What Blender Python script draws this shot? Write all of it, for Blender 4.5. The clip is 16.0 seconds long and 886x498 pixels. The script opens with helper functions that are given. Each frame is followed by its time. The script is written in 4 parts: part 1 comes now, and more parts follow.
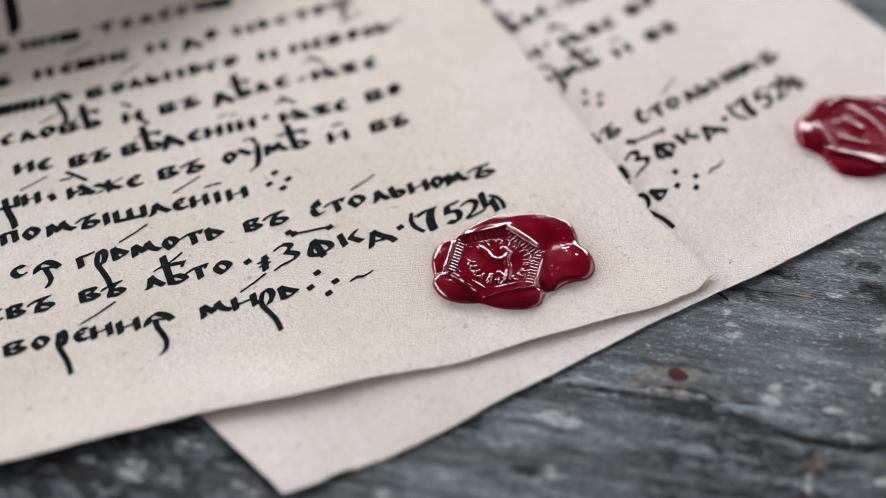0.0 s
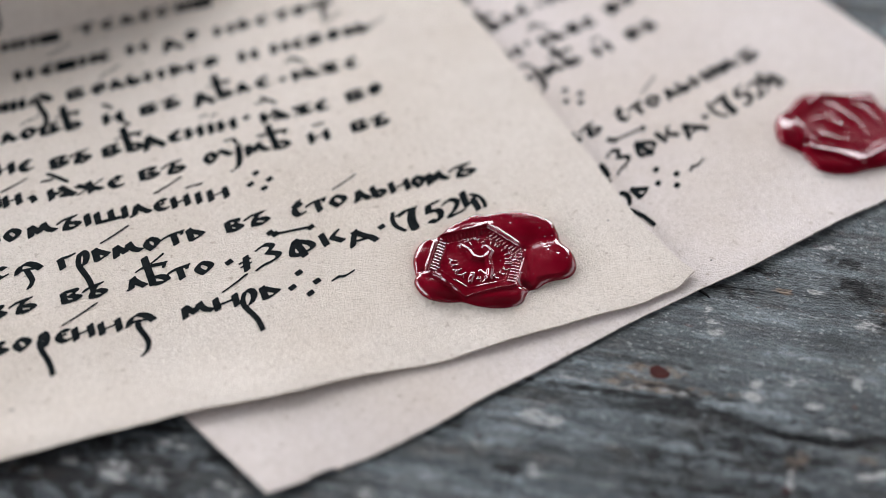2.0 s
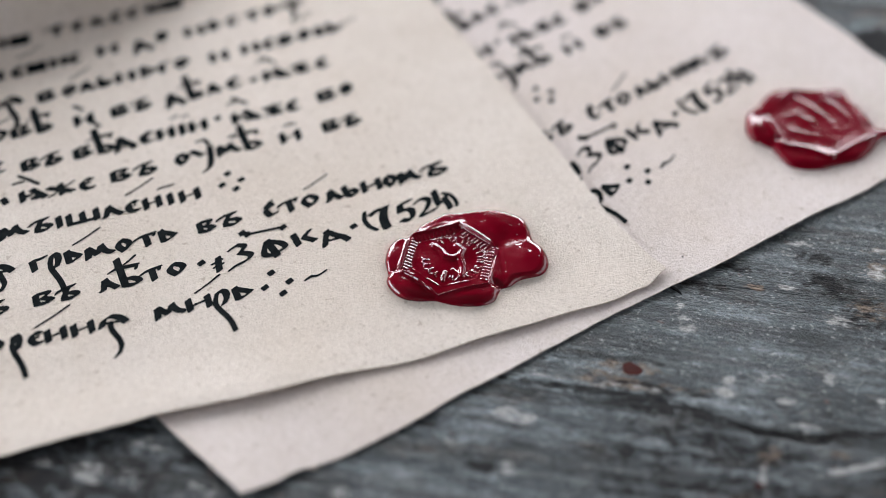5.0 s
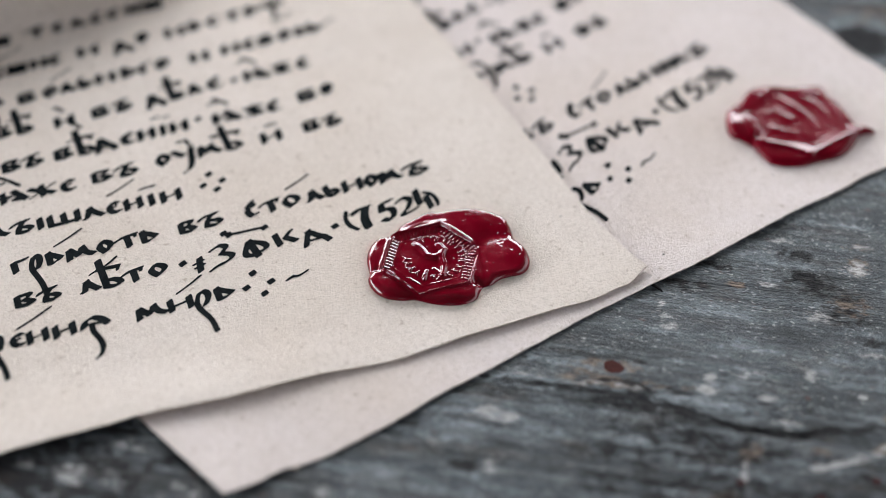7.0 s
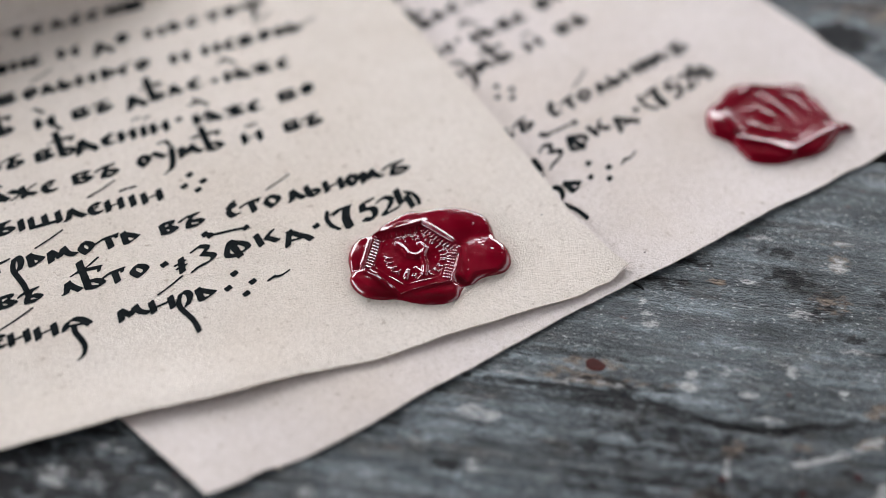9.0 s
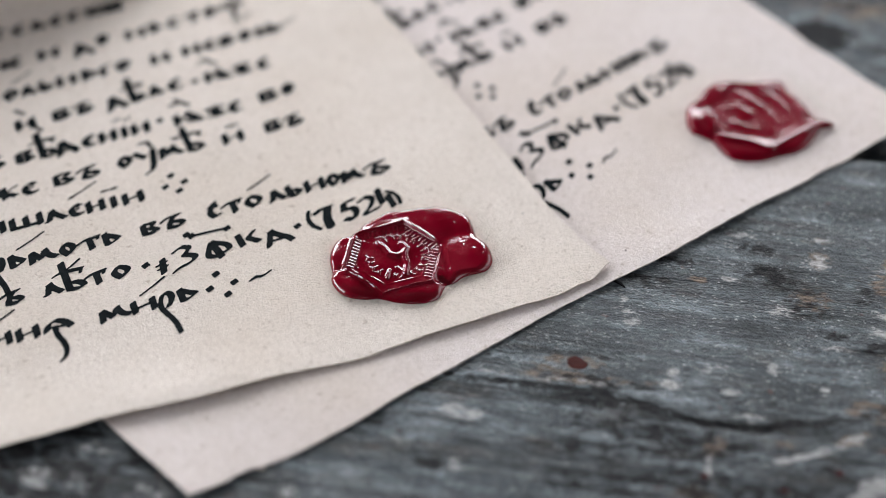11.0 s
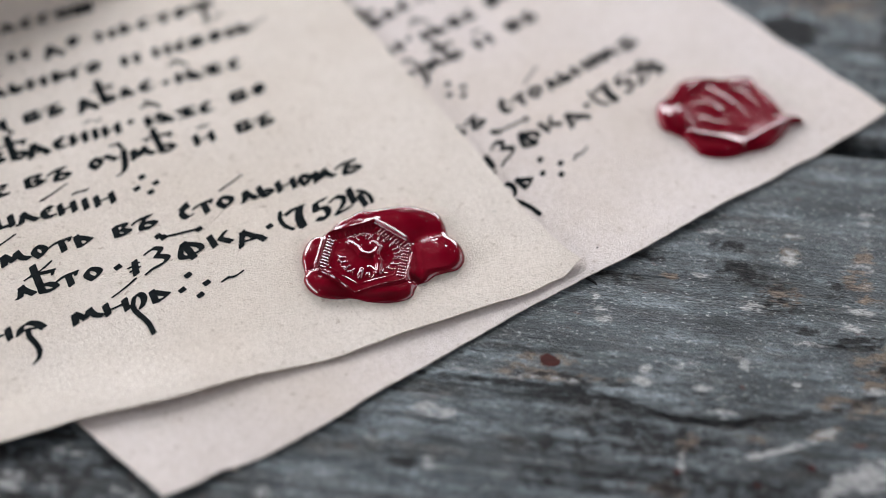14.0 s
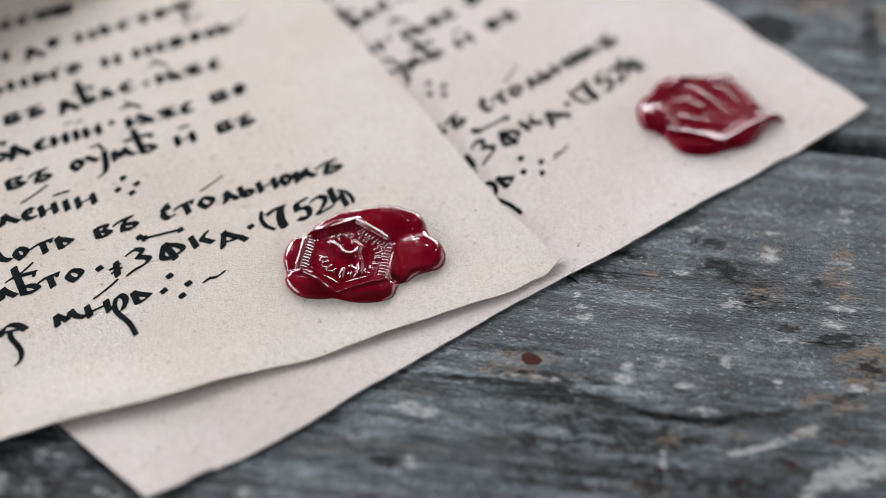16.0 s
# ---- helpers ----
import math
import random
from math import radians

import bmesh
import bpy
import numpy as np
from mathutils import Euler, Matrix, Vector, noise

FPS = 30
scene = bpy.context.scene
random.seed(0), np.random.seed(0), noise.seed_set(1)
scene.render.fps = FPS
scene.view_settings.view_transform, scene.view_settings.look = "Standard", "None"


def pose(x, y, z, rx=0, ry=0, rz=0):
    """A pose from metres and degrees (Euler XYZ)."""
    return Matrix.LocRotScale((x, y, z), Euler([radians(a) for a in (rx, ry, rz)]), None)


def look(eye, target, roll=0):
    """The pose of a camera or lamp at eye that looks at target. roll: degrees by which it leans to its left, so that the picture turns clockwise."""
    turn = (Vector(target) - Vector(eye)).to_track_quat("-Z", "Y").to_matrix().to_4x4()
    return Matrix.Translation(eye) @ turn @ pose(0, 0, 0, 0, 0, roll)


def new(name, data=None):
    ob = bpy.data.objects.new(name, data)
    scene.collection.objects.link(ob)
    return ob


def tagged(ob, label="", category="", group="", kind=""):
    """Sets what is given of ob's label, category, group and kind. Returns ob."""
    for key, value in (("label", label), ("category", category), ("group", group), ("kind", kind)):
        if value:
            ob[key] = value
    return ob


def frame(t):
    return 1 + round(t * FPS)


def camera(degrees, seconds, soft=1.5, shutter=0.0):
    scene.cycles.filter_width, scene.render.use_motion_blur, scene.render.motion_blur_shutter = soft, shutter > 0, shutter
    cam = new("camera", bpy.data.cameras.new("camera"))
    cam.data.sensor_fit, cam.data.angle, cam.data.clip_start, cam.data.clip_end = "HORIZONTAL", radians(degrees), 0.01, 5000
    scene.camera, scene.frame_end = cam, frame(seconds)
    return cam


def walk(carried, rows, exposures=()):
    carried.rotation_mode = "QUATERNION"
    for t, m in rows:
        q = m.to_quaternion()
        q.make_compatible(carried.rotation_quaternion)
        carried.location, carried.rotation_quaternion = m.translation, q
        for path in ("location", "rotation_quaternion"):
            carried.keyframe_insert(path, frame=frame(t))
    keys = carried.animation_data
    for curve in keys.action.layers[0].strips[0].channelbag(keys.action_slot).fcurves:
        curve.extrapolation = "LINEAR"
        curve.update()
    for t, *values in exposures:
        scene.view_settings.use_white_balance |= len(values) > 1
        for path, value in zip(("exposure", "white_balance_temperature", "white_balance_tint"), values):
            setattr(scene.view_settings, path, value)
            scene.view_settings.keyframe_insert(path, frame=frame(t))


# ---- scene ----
# ---- the camera: a slow pan to the right over a table top ----
TOP = 0.75                                  # height of the table top
cam = camera(22.73, 16.0, 0.3)
cam.data.dof.use_dof = True
cam.data.dof.focus_distance = 0.4942
cam.data.dof.aperture_fstop = 4.5
# seconds, x, y, height over the table, turn, tilt, lean
ROWS = [
    (0.0, -0.00166, 0.00156, 0.34158, 2.388, -42.955, 1.113),
    (1.0, -0.00149, 0.00134, 0.34162, 2.085, -42.947, 1.148),
    (2.0, -0.00130, 0.00112, 0.34169, 1.783, -42.941, 1.182),
    (3.0, -0.00111, 0.00092, 0.34178, 1.483, -42.938, 1.214),
    (4.0, -0.00090, 0.00072, 0.34190, 1.184, -42.937, 1.244),
    (5.0, -0.00069, 0.00053, 0.34204, 0.886, -42.939, 1.274),
    (6.0, -0.00047, 0.00034, 0.34220, 0.589, -42.943, 1.302),
    (7.0, -0.00024, 0.00017, 0.34238, 0.294, -42.950, 1.328),
    (8.0, 0.00000, 0.00000, 0.34258, 0.000, -42.959, 1.354),
    (9.0, 0.00025, -0.00016, 0.34281, -0.293, -42.971, 1.378),
    (10.0, 0.00051, -0.00031, 0.34306, -0.584, -42.985, 1.400),
    (11.0, 0.00077, -0.00046, 0.34334, -0.874, -43.001, 1.422),
    (12.0, 0.00105, -0.00059, 0.34363, -1.163, -43.020, 1.442),
    (13.0, 0.00134, -0.00072, 0.34395, -1.451, -43.042, 1.460),
    (14.0, 0.00163, -0.00084, 0.34429, -1.737, -43.066, 1.478),
    (15.0, 0.00194, -0.00096, 0.34466, -2.022, -43.092, 1.494),
    (16.0, 0.00225, -0.00106, 0.34504, -2.306, -43.121, 1.508),
]
walk(cam, [(t, pose(x, y, TOP + z, 0, 0, turn) @ pose(0, 0, 0, 90 + tilt) @ pose(0, 0, 0, 0, 0, lean))
           for t, x, y, z, turn, tilt, lean in ROWS])

# ---- light: daylight through the windows round the table ----
scene.view_settings.exposure = 0.0
world = bpy.data.worlds.new("world")
scene.world = world
world.use_nodes = True
sky = world.node_tree.nodes.new("ShaderNodeTexSky")
sky.sky_type, sky.sun_disc = "NISHITA", False
sky.sun_elevation, sky.sun_rotation = radians(35), radians(200)
world.node_tree.nodes["Background"].inputs[1].default_value = 0.14
world.node_tree.links.new(sky.outputs[0], world.node_tree.nodes["Background"].inputs[0])

ROOM = (-2.0, 0.85, -1.7, 1.9, 2.6)          # x, x, y, y, height
SILL, HEAD = 0.88, 1.60                      # a low band of windows round the room
WIN = (-1.75, 0.74, SILL, HEAD)               # behind the table: along the wall, then heights
WIN_SIDE = (-0.7, 1.6, SILL, HEAD)          # in both side walls
HEAD_EAST = 1.48
WIN_BACK = (-0.35, 0.35, 1.35, 1.75)            # behind the camera, open to the sky alone


def window_lamp(eye, towards, wide, high, watts, colour=(0.97, 0.985, 1.03)):
    data = bpy.data.lights.new("window_light", "AREA")
    data.shape, data.size, data.size_y = "RECTANGLE", wide, high
    data.energy, data.color = watts, colour
    new("window_light", data).matrix_world = look(eye, towards)


mid_z, mid_x, side_y = (SILL + HEAD) / 2, (WIN[0] + WIN[1]) / 2, (WIN_SIDE[0] + WIN_SIDE[1]) / 2
east_z = (SILL + HEAD_EAST) / 2
window_lamp((mid_x, ROOM[3] + 0.12, mid_z), (mid_x, 0, mid_z), WIN[1] - WIN[0], HEAD - SILL, 98)
window_lamp((ROOM[1] + 0.12, side_y, east_z), (0, side_y, east_z), WIN_SIDE[1] - WIN_SIDE[0], HEAD_EAST - SILL, 9, (1.02, 0.985, 0.98))
window_lamp((ROOM[0] - 0.12, side_y, mid_z), (0, side_y, mid_z), WIN_SIDE[1] - WIN_SIDE[0], HEAD - SILL, 64, (0.95, 0.985, 1.05))


# ---- materials ----
class Mat:
    """A small helper round a node material."""

    def __init__(self, name, rough=0.6, spec=0.5):
        self.m = bpy.data.materials.new(name)
        self.m.use_nodes = True
        self.t = self.m.node_tree
        self.b = self.t.nodes["Principled BSDF"]
        self.b.inputs["Roughness"].default_value = rough
        self.b.inputs["Specular IOR Level"].default_value = spec
        self.co = self.t.nodes.new("ShaderNodeTexCoord").outputs["Object"]

    def link(self, a, b):
        self.t.links.new(a, b)

    def put(self, socket, value):
        if hasattr(value, "links"):
            self.link(value, socket)
        else:
            socket.default_value = value

    def noise(self, scale, size, detail=4.0, rough=0.55, warp=0.0, shift=(0, 0, 0)):
        mp = self.t.nodes.new("ShaderNodeMapping")
        mp.inputs["Scale"].default_value = size
        mp.inputs["Location"].default_value = shift
        self.link(self.co, mp.inputs["Vector"])
        n = self.t.nodes.new("ShaderNodeTexNoise")
        n.inputs["Scale"].default_value, n.inputs["Detail"].default_value = scale, detail
        n.inputs["Roughness"].default_value, n.inputs["Distortion"].default_value = rough, warp
        self.link(mp.outputs[0], n.inputs["Vector"])
        return n.outputs["Fac"]

    def ramp(self, fac, *stops):
        r = self.t.nodes.new("ShaderNodeValToRGB")
        while len(r.color_ramp.elements) < len(stops):
            r.color_ramp.elements.new(0.5)
        for e, (at, col) in zip(r.color_ramp.elements, stops):
            e.position, e.color = at, (*col, 1) if not isinstance(col, (int, float)) else (col, col, col, 1)
        self.link(fac, r.inputs[0])
        return r.outputs[0]

    def mix(self, fac, a, b, kind="MIX"):
        n = self.t.nodes.new("ShaderNodeMix")
        n.data_type, n.blend_type = "RGBA", kind
        self.put(n.inputs[0], fac)
        for s, v in ((n.inputs[6], a), (n.inputs[7], b)):
            self.put(s, v if hasattr(v, "links") else (*v, 1))
        return n.outputs[2]

    def math(self, op, a, b=0.0):
        n = self.t.nodes.new("ShaderNodeMath")
        n.operation = op
        self.put(n.inputs[0], a), self.put(n.inputs[1], b)
        return n.outputs[0]

    def attr(self, name):
        n = self.t.nodes.new("ShaderNodeAttribute")
        n.attribute_name = name
        sep = self.t.nodes.new("ShaderNodeSeparateColor")
        self.link(n.outputs["Color"], sep.inputs[0])
        return [*sep.outputs[:3], n.outputs["Alpha"]]

    def bump(self, height, distance, strength=1.0, before=None):
        n = self.t.nodes.new("ShaderNodeBump")
        n.inputs["Strength"].default_value, n.inputs["Distance"].default_value = strength, distance
        self.link(height, n.inputs["Height"])
        if before:
            self.link(before, n.inputs["Normal"])
        self.link(n.outputs[0], self.b.inputs["Normal"])
        return n.outputs[0]

    def base(self, v):
        self.put(self.b.inputs["Base Color"], v if hasattr(v, "links") else (*v, 1))


def make_paper(name, pale, deep):
    k = Mat(name, 0.9, 0.15)
    cloud = k.noise(45, (1, 1, 1), 5)
    fibre = k.noise(900, (1, 0.6, 1), 4, 0.65)
    speck = k.noise(520, (1, 1, 1), 3)
    grain = k.noise(1500, (1, 1, 1), 4, 0.7)
    col = k.ramp(cloud, (0.3, deep), (0.7, pale))
    col = k.mix(k.ramp(k.noise(14, (1, 1, 1), 4), (0.42, 0.0), (0.68, 0.5)), col, (0.62, 0.52, 0.42))
    col = k.mix(k.ramp(fibre, (0.35, 0.0), (0.75, 0.32)), col, (0.50, 0.41, 0.33))
    col = k.mix(k.ramp(speck, (0.655, 0.0), (0.70, 0.5)), col, (0.36, 0.27, 0.20))
    col = k.mix(k.ramp(grain, (0.34, 0.38), (0.50, 0.0)), col, (0.40, 0.33, 0.27))
    k.base(col)
    n = k.bump(k.noise(2300, (1, 1, 1), 3, 0.6), 0.0003, 1.0)
    n = k.bump(k.noise(1500, (1, 0.9, 1), 5, 0.72), 0.0005, 0.5, n)
    k.bump(k.noise(420, (1, 1, 1), 3), 0.0005, 0.18, n)
    return k.m


def make_ink():
    k = Mat("iron_gall_ink", 0.85, 0.02)
    k.base(k.ramp(k.noise(600, (1, 1, 1), 3), (0.35, (0.004, 0.006, 0.007)), (0.7, (0.013, 0.016, 0.017))))
    k.bump(k.noise(2100, (1, 1, 1), 3), 0.00015, 0.5)
    return k.m


def make_wax(name, low, high, spec=0.5):
    k = Mat(name, 0.13, spec)
    k.base(k.ramp(k.noise(120, (1, 1, 1), 4), (0.3, (0.118, 0.0004, 0.0060)), (0.7, (0.178, 0.0006, 0.0105))))
    k.link(k.ramp(k.noise(130, (1, 1, 1), 4), (0.42, low), (0.62, high)), k.b.inputs["Roughness"])
    n = k.bump(k.noise(200, (1, 1, 1), 3), 0.0004, 0.12)
    k.bump(k.ramp(k.noise(900, (1, 1, 1), 1), (0.74, 0.0), (0.80, 1.0)), 0.0002, 0.5, n)
    return k.m


def make_wood():
    k = Mat("weathered_grey_wood", 0.65, 0.13)
    tone = k.noise(1, (55, 130, 60), 8, 0.72, 0.4)
    streak = k.noise(1, (34, 430, 200), 7, 0.70, 0.5)
    broad = k.noise(1, (11, 210, 60), 4, 0.55, 0.4, (4, 2, 6))
    grit = k.noise(1, (480, 1900, 900), 7, 0.78)
    col = k.ramp(tone, (0.34, (0.032, 0.039, 0.043)), (0.48, (0.104, 0.122, 0.131)), (0.64, (0.225, 0.250, 0.262)))
    col = k.mix(0.9, col, k.ramp(broad, (0.38, (0.42, 0.41, 0.41)), (0.50, (0.93, 0.93, 0.94)), (0.62, (1.36, 1.38, 1.40))), "MULTIPLY")
    col = k.mix(0.9, col, k.ramp(streak, (0.36, (0.36, 0.35, 0.34)), (0.48, (0.98, 0.98, 0.98)), (0.66, (1.35, 1.36, 1.36))), "MULTIPLY")
    rust = k.noise(1, (60, 170, 60), 6, 0.72)
    col = k.mix(k.ramp(rust, (0.52, 0.0), (0.68, 0.6)), col, (0.088, 0.066, 0.052))
    moss = k.noise(1, (90, 200, 60), 5, 0.7, shift=(8, 3, 2))
    col = k.mix(k.ramp(moss, (0.54, 0.0), (0.70, 0.45)), col, (0.070, 0.084, 0.070))
    col = k.mix(0.9, col, k.ramp(grit, (0.38, (0.20, 0.20, 0.21)), (0.48, (0.92, 0.92, 0.92)), (0.58, (1.2, 1.2, 1.2)), (0.66, (2.2, 2.2, 2.2))), "MULTIPLY")
    # dark pores, and pale flecks with glints painted in, both lying along the grain
    where = k.noise(1, (60, 120, 40), 5, 0.7)
    pore = k.noise(1, (520, 1500, 600), 4, 0.64, 0.4, shift=(5, 7, 1))
    col = k.mix(k.math("MULTIPLY", k.ramp(pore, (0.555, 0.0), (0.590, 0.95)), k.ramp(where, (0.36, 1.0), (0.62, 0.5))), col, (0.012, 0.014, 0.016))
    patch = k.noise(1, (130, 420, 200), 5, 0.7, 0.3, (9, 4, 2))
    col = k.mix(0.8, col, k.ramp(patch, (0.36, (0.42, 0.44, 0.43)), (0.50, (1.0, 1.0, 1.0)), (0.64, (1.35, 1.34, 1.33))), "MULTIPLY")
    fleck = k.noise(1, (760, 1800, 500), 3, 0.6, 0.3, shift=(1, 2, 3))
    ch = k.attr("stain")
    fleck_glints = k.math("MULTIPLY", k.ramp(patch, (0.44, 0.05), (0.60, 1.0)), k.math("ADD", 0.16, k.math("MULTIPLY", ch[3], 1.7)))
    amount = k.math("MULTIPLY", k.ramp(fleck, (0.605, 0.0), (0.635, 1.0)), fleck_glints)
    col = k.mix(amount, col, (0.60, 0.61, 0.60))
    line = k.noise(1, (14, 330, 60), 3, 0.5, 0.6, (7, 1, 4))
    thin = k.ramp(k.math("ABSOLUTE", k.math("SUBTRACT", line, 0.5)), (0.0, 1.0), (0.014, 0.0))
    crack = k.math("MULTIPLY", thin, k.ramp(k.noise(1, (60, 130, 40), 4, 0.6, shift=(2, 9, 5)), (0.46, 0.0), (0.56, 0.9)))
    col = k.mix(crack, col, (0.012, 0.013, 0.015))
    red = k.noise(1, (190, 330, 100), 3, 0.5, shift=(3, 5, 1))
    col = k.mix(k.ramp(red, (0.68, 0.0), (0.74, 0.7)), col, (0.13, 0.040, 0.028))
    # patches of old paint, brown stains, dirt in the cracks and shade painted by the sheet
    ragged = k.noise(1, (420, 1300, 300), 8, 0.85, 0.6)
    lump = k.noise(1, (150, 420, 200), 5, 0.7, 0.5)
    both = k.math("ADD", k.math("MULTIPLY", k.math("SUBTRACT", ragged, 0.5), 4.5), k.math("MULTIPLY", k.math("SUBTRACT", lump, 0.5), 3.2))

    def cut(s, lo, hi, most):
        f = k.ramp(k.math("SUBTRACT", k.math("ADD", s, both), 0.6), (lo, 0.0), (hi, 1.0))
        return k.math("MULTIPLY", f, most)

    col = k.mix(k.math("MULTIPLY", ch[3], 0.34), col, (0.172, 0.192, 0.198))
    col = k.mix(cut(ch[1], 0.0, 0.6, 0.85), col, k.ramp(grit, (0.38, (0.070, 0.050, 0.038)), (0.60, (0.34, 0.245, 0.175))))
    dirt_shade = cut(ch[2], 0.0, 0.55, 0.9)
    col = k.mix(dirt_shade, col, k.ramp(grit, (0.40, (0.010, 0.010, 0.011)), (0.60, (0.050, 0.047, 0.046))))
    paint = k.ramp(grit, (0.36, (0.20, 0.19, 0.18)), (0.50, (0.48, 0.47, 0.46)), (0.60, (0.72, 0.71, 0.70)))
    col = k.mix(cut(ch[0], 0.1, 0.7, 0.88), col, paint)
    k.base(col)
    k.link(k.ramp(streak, (0.3, 0.72), (0.7, 0.42)), k.b.inputs["Roughness"])
    k.link(k.math("MULTIPLY", k.math("SUBTRACT", 1.0, dirt_shade), 0.12), k.b.inputs["Specular IOR Level"])       # dirt and painted shade are dull
    n = k.bump(streak, 0.0009, 0.6)
    n = k.bump(grit, 0.0007, 0.9, n)
    n = k.bump(fleck, 0.0008, 0.9, n)
    n = k.bump(k.math("SUBTRACT", 1.0, pore), 0.0007, 0.7, n)
    k.bump(k.math("SUBTRACT", 1.0, crack), 0.0008, 0.8, n)
    return k.m


def make_plain(name, a, b, scale, rough, height=0.0, spec=0.3):
    k = Mat(name, rough, spec)
    f = k.noise(scale, (1, 1, 1), 5)
    k.base(k.ramp(f, (0.3, a), (0.7, b)))
    if height:
        k.bump(k.noise(scale * 12, (1, 1, 1), 4), height, 0.5)
    return k.m


PAPER = make_paper("warm_beige_paper", (0.785, 0.702, 0.630), (0.722, 0.641, 0.570))
PAPER_LOW = make_paper("pinkish_beige_paper", (0.780, 0.699, 0.668), (0.705, 0.626, 0.598))
INK, WOOD = make_ink(), make_wood()
WAX, WAX_DULL = make_wax("sealing_wax", 0.05, 0.17), make_wax("dull_sealing_wax", 0.15, 0.27, 0.18)
PLASTER = make_plain("painted_plaster", (0.050, 0.050, 0.054), (0.070, 0.070, 0.072), 6, 0.9, 0.001)
CEILING = make_plain("ceiling_plaster", (0.050, 0.050, 0.052), (0.068, 0.068, 0.068), 5, 0.9, 0.001)
BOARDS = make_plain("floor_boards", (0.10, 0.075, 0.055), (0.16, 0.12, 0.09), 9, 0.6, 0.001)
PAINT = make_plain("white_frame_paint", (0.70, 0.70, 0.68), (0.78, 0.78, 0.76), 20, 0.5)
DRIP = make_plain("dried_red_paint", (0.040, 0.009, 0.007), (0.066, 0.013, 0.010), 500, 0.8, 0.0002, 0.1)
SOOT = make_plain("charred_splinter", (0.006, 0.006, 0.007), (0.014, 0.013, 0.013), 500, 0.9, 0.0003, 0.04)


# ---- mesh helpers ----
def mesh_of(name, verts, faces, material, smooth=True):
    me = bpy.data.meshes.new(name)
    me.from_pydata([tuple(map(float, v)) for v in verts], [], [tuple(map(int, f)) for f in faces])
    me.materials.append(material)
    if smooth:
        me.polygons.foreach_set("use_smooth", [True] * len(me.polygons))
    me.update()
    return me


def box_mesh(name, x0, x1, y0, y1, z0, z1, material, bevel=0.0):
    bm = bmesh.new()
    bmesh.ops.create_cube(bm, size=1)
    for v in bm.verts:
        v.co = ((x0 + x1) / 2 + v.co.x * (x1 - x0), (y0 + y1) / 2 + v.co.y * (y1 - y0), (z0 + z1) / 2 + v.co.z * (z1 - z0))
    if bevel:
        bmesh.ops.bevel(bm, geom=bm.edges[:], offset=bevel, segments=2, affect="EDGES", profile=0.6)
    me = bpy.data.meshes.new(name)
    bm.to_mesh(me)
    bm.free()
    me.materials.append(material)
    return me


def under(ob, parent, m=None):
    ob.parent = parent
    if m is not None:
        ob.matrix_basis = m
    return ob


def grid_faces(nx, ny):
    i, j = np.meshgrid(np.arange(nx - 1), np.arange(ny - 1), indexing="ij")
    a = (i * ny + j).ravel()
    return np.stack([a, a + ny, a + ny + 1, a + 1], 1)


def step(a, b, x):
    t = np.clip((x - a) / (b - a), 0, 1)
    return t * t * (3 - 2 * t)


def smooth_noise(x, y, seed, octaves=3):
    """Cheap value noise on arrays, about -1 to 1, one cell a unit."""
    rng = np.random.RandomState(seed)
    table = rng.rand(64, 64) * 2 - 1
    out, amp = np.zeros_like(x), 1.0
    for _ in range(octaves):
        xi, yi = np.floor(x).astype(int), np.floor(y).astype(int)
        fx, fy = x - xi, y - yi
        fx, fy = fx * fx * (3 - 2 * fx), fy * fy * (3 - 2 * fy)
        at = lambda p, q: table[p % 64, q % 64]
        out += amp * ((at(xi, yi) * (1 - fx) + at(xi + 1, yi) * fx) * (1 - fy) + (at(xi, yi + 1) * (1 - fx) + at(xi + 1, yi + 1) * fx) * fy)
        x, y, amp = x * 2.03 + 7.1, y * 2.03 + 3.7, amp * 0.5
    return out / 1.6


# ---- the room that closes the place ----
x0, x1, y0, y1, hh = ROOM
T = 0.2
tagged(new("floor", box_mesh("floor", x0 - T, x1 + T, y0 - T, y1 + T, -0.1, 0, BOARDS)), "dull brown wooden floor under the table", "floor", kind="structure")
tagged(new("ceiling", box_mesh("ceiling", x0 - T, x1 + T, y0 - T, y1 + T, hh, hh + 0.1, CEILING)), "plain dark grey plaster ceiling of the room", "ceiling", kind="structure")


def pierced_wall(name, window_name, w, place, long):
    """A wall along x, from -long to +long, inner face at y = 0 and its body behind, with one window opening."""
    wall = tagged(new(name), "plain dark grey plaster wall with a window opening", "wall", kind="structure")
    wall.matrix_world = place
    for b in ((-long, w[0], 0, hh), (w[1], long, 0, hh), (w[0], w[1], 0, w[2]), (w[0], w[1], w[3], hh)):
        under(new("masonry", box_mesh("masonry", b[0], b[1], 0, T, b[2], b[3], PLASTER)), wall)
    win = tagged(new(window_name), "white painted wooden window frame in the wall", "window", kind="structure")
    win.matrix_world = place
    fr, mid = 0.05, (w[0] + w[1]) / 2
    for b in ((w[0], w[0] + fr, w[2], w[3]), (w[1] - fr, w[1], w[2], w[3]), (w[0] + fr, w[1] - fr, w[2], w[2] + fr),
              (w[0] + fr, w[1] - fr, w[3] - fr, w[3]), (mid - 0.02, mid + 0.02, w[2] + fr, w[3] - fr)):
        under(new("window_frame", box_mesh("window_frame", b[0], b[1], 0.02, 0.07, b[2], b[3], PAINT, 0.004)), win)


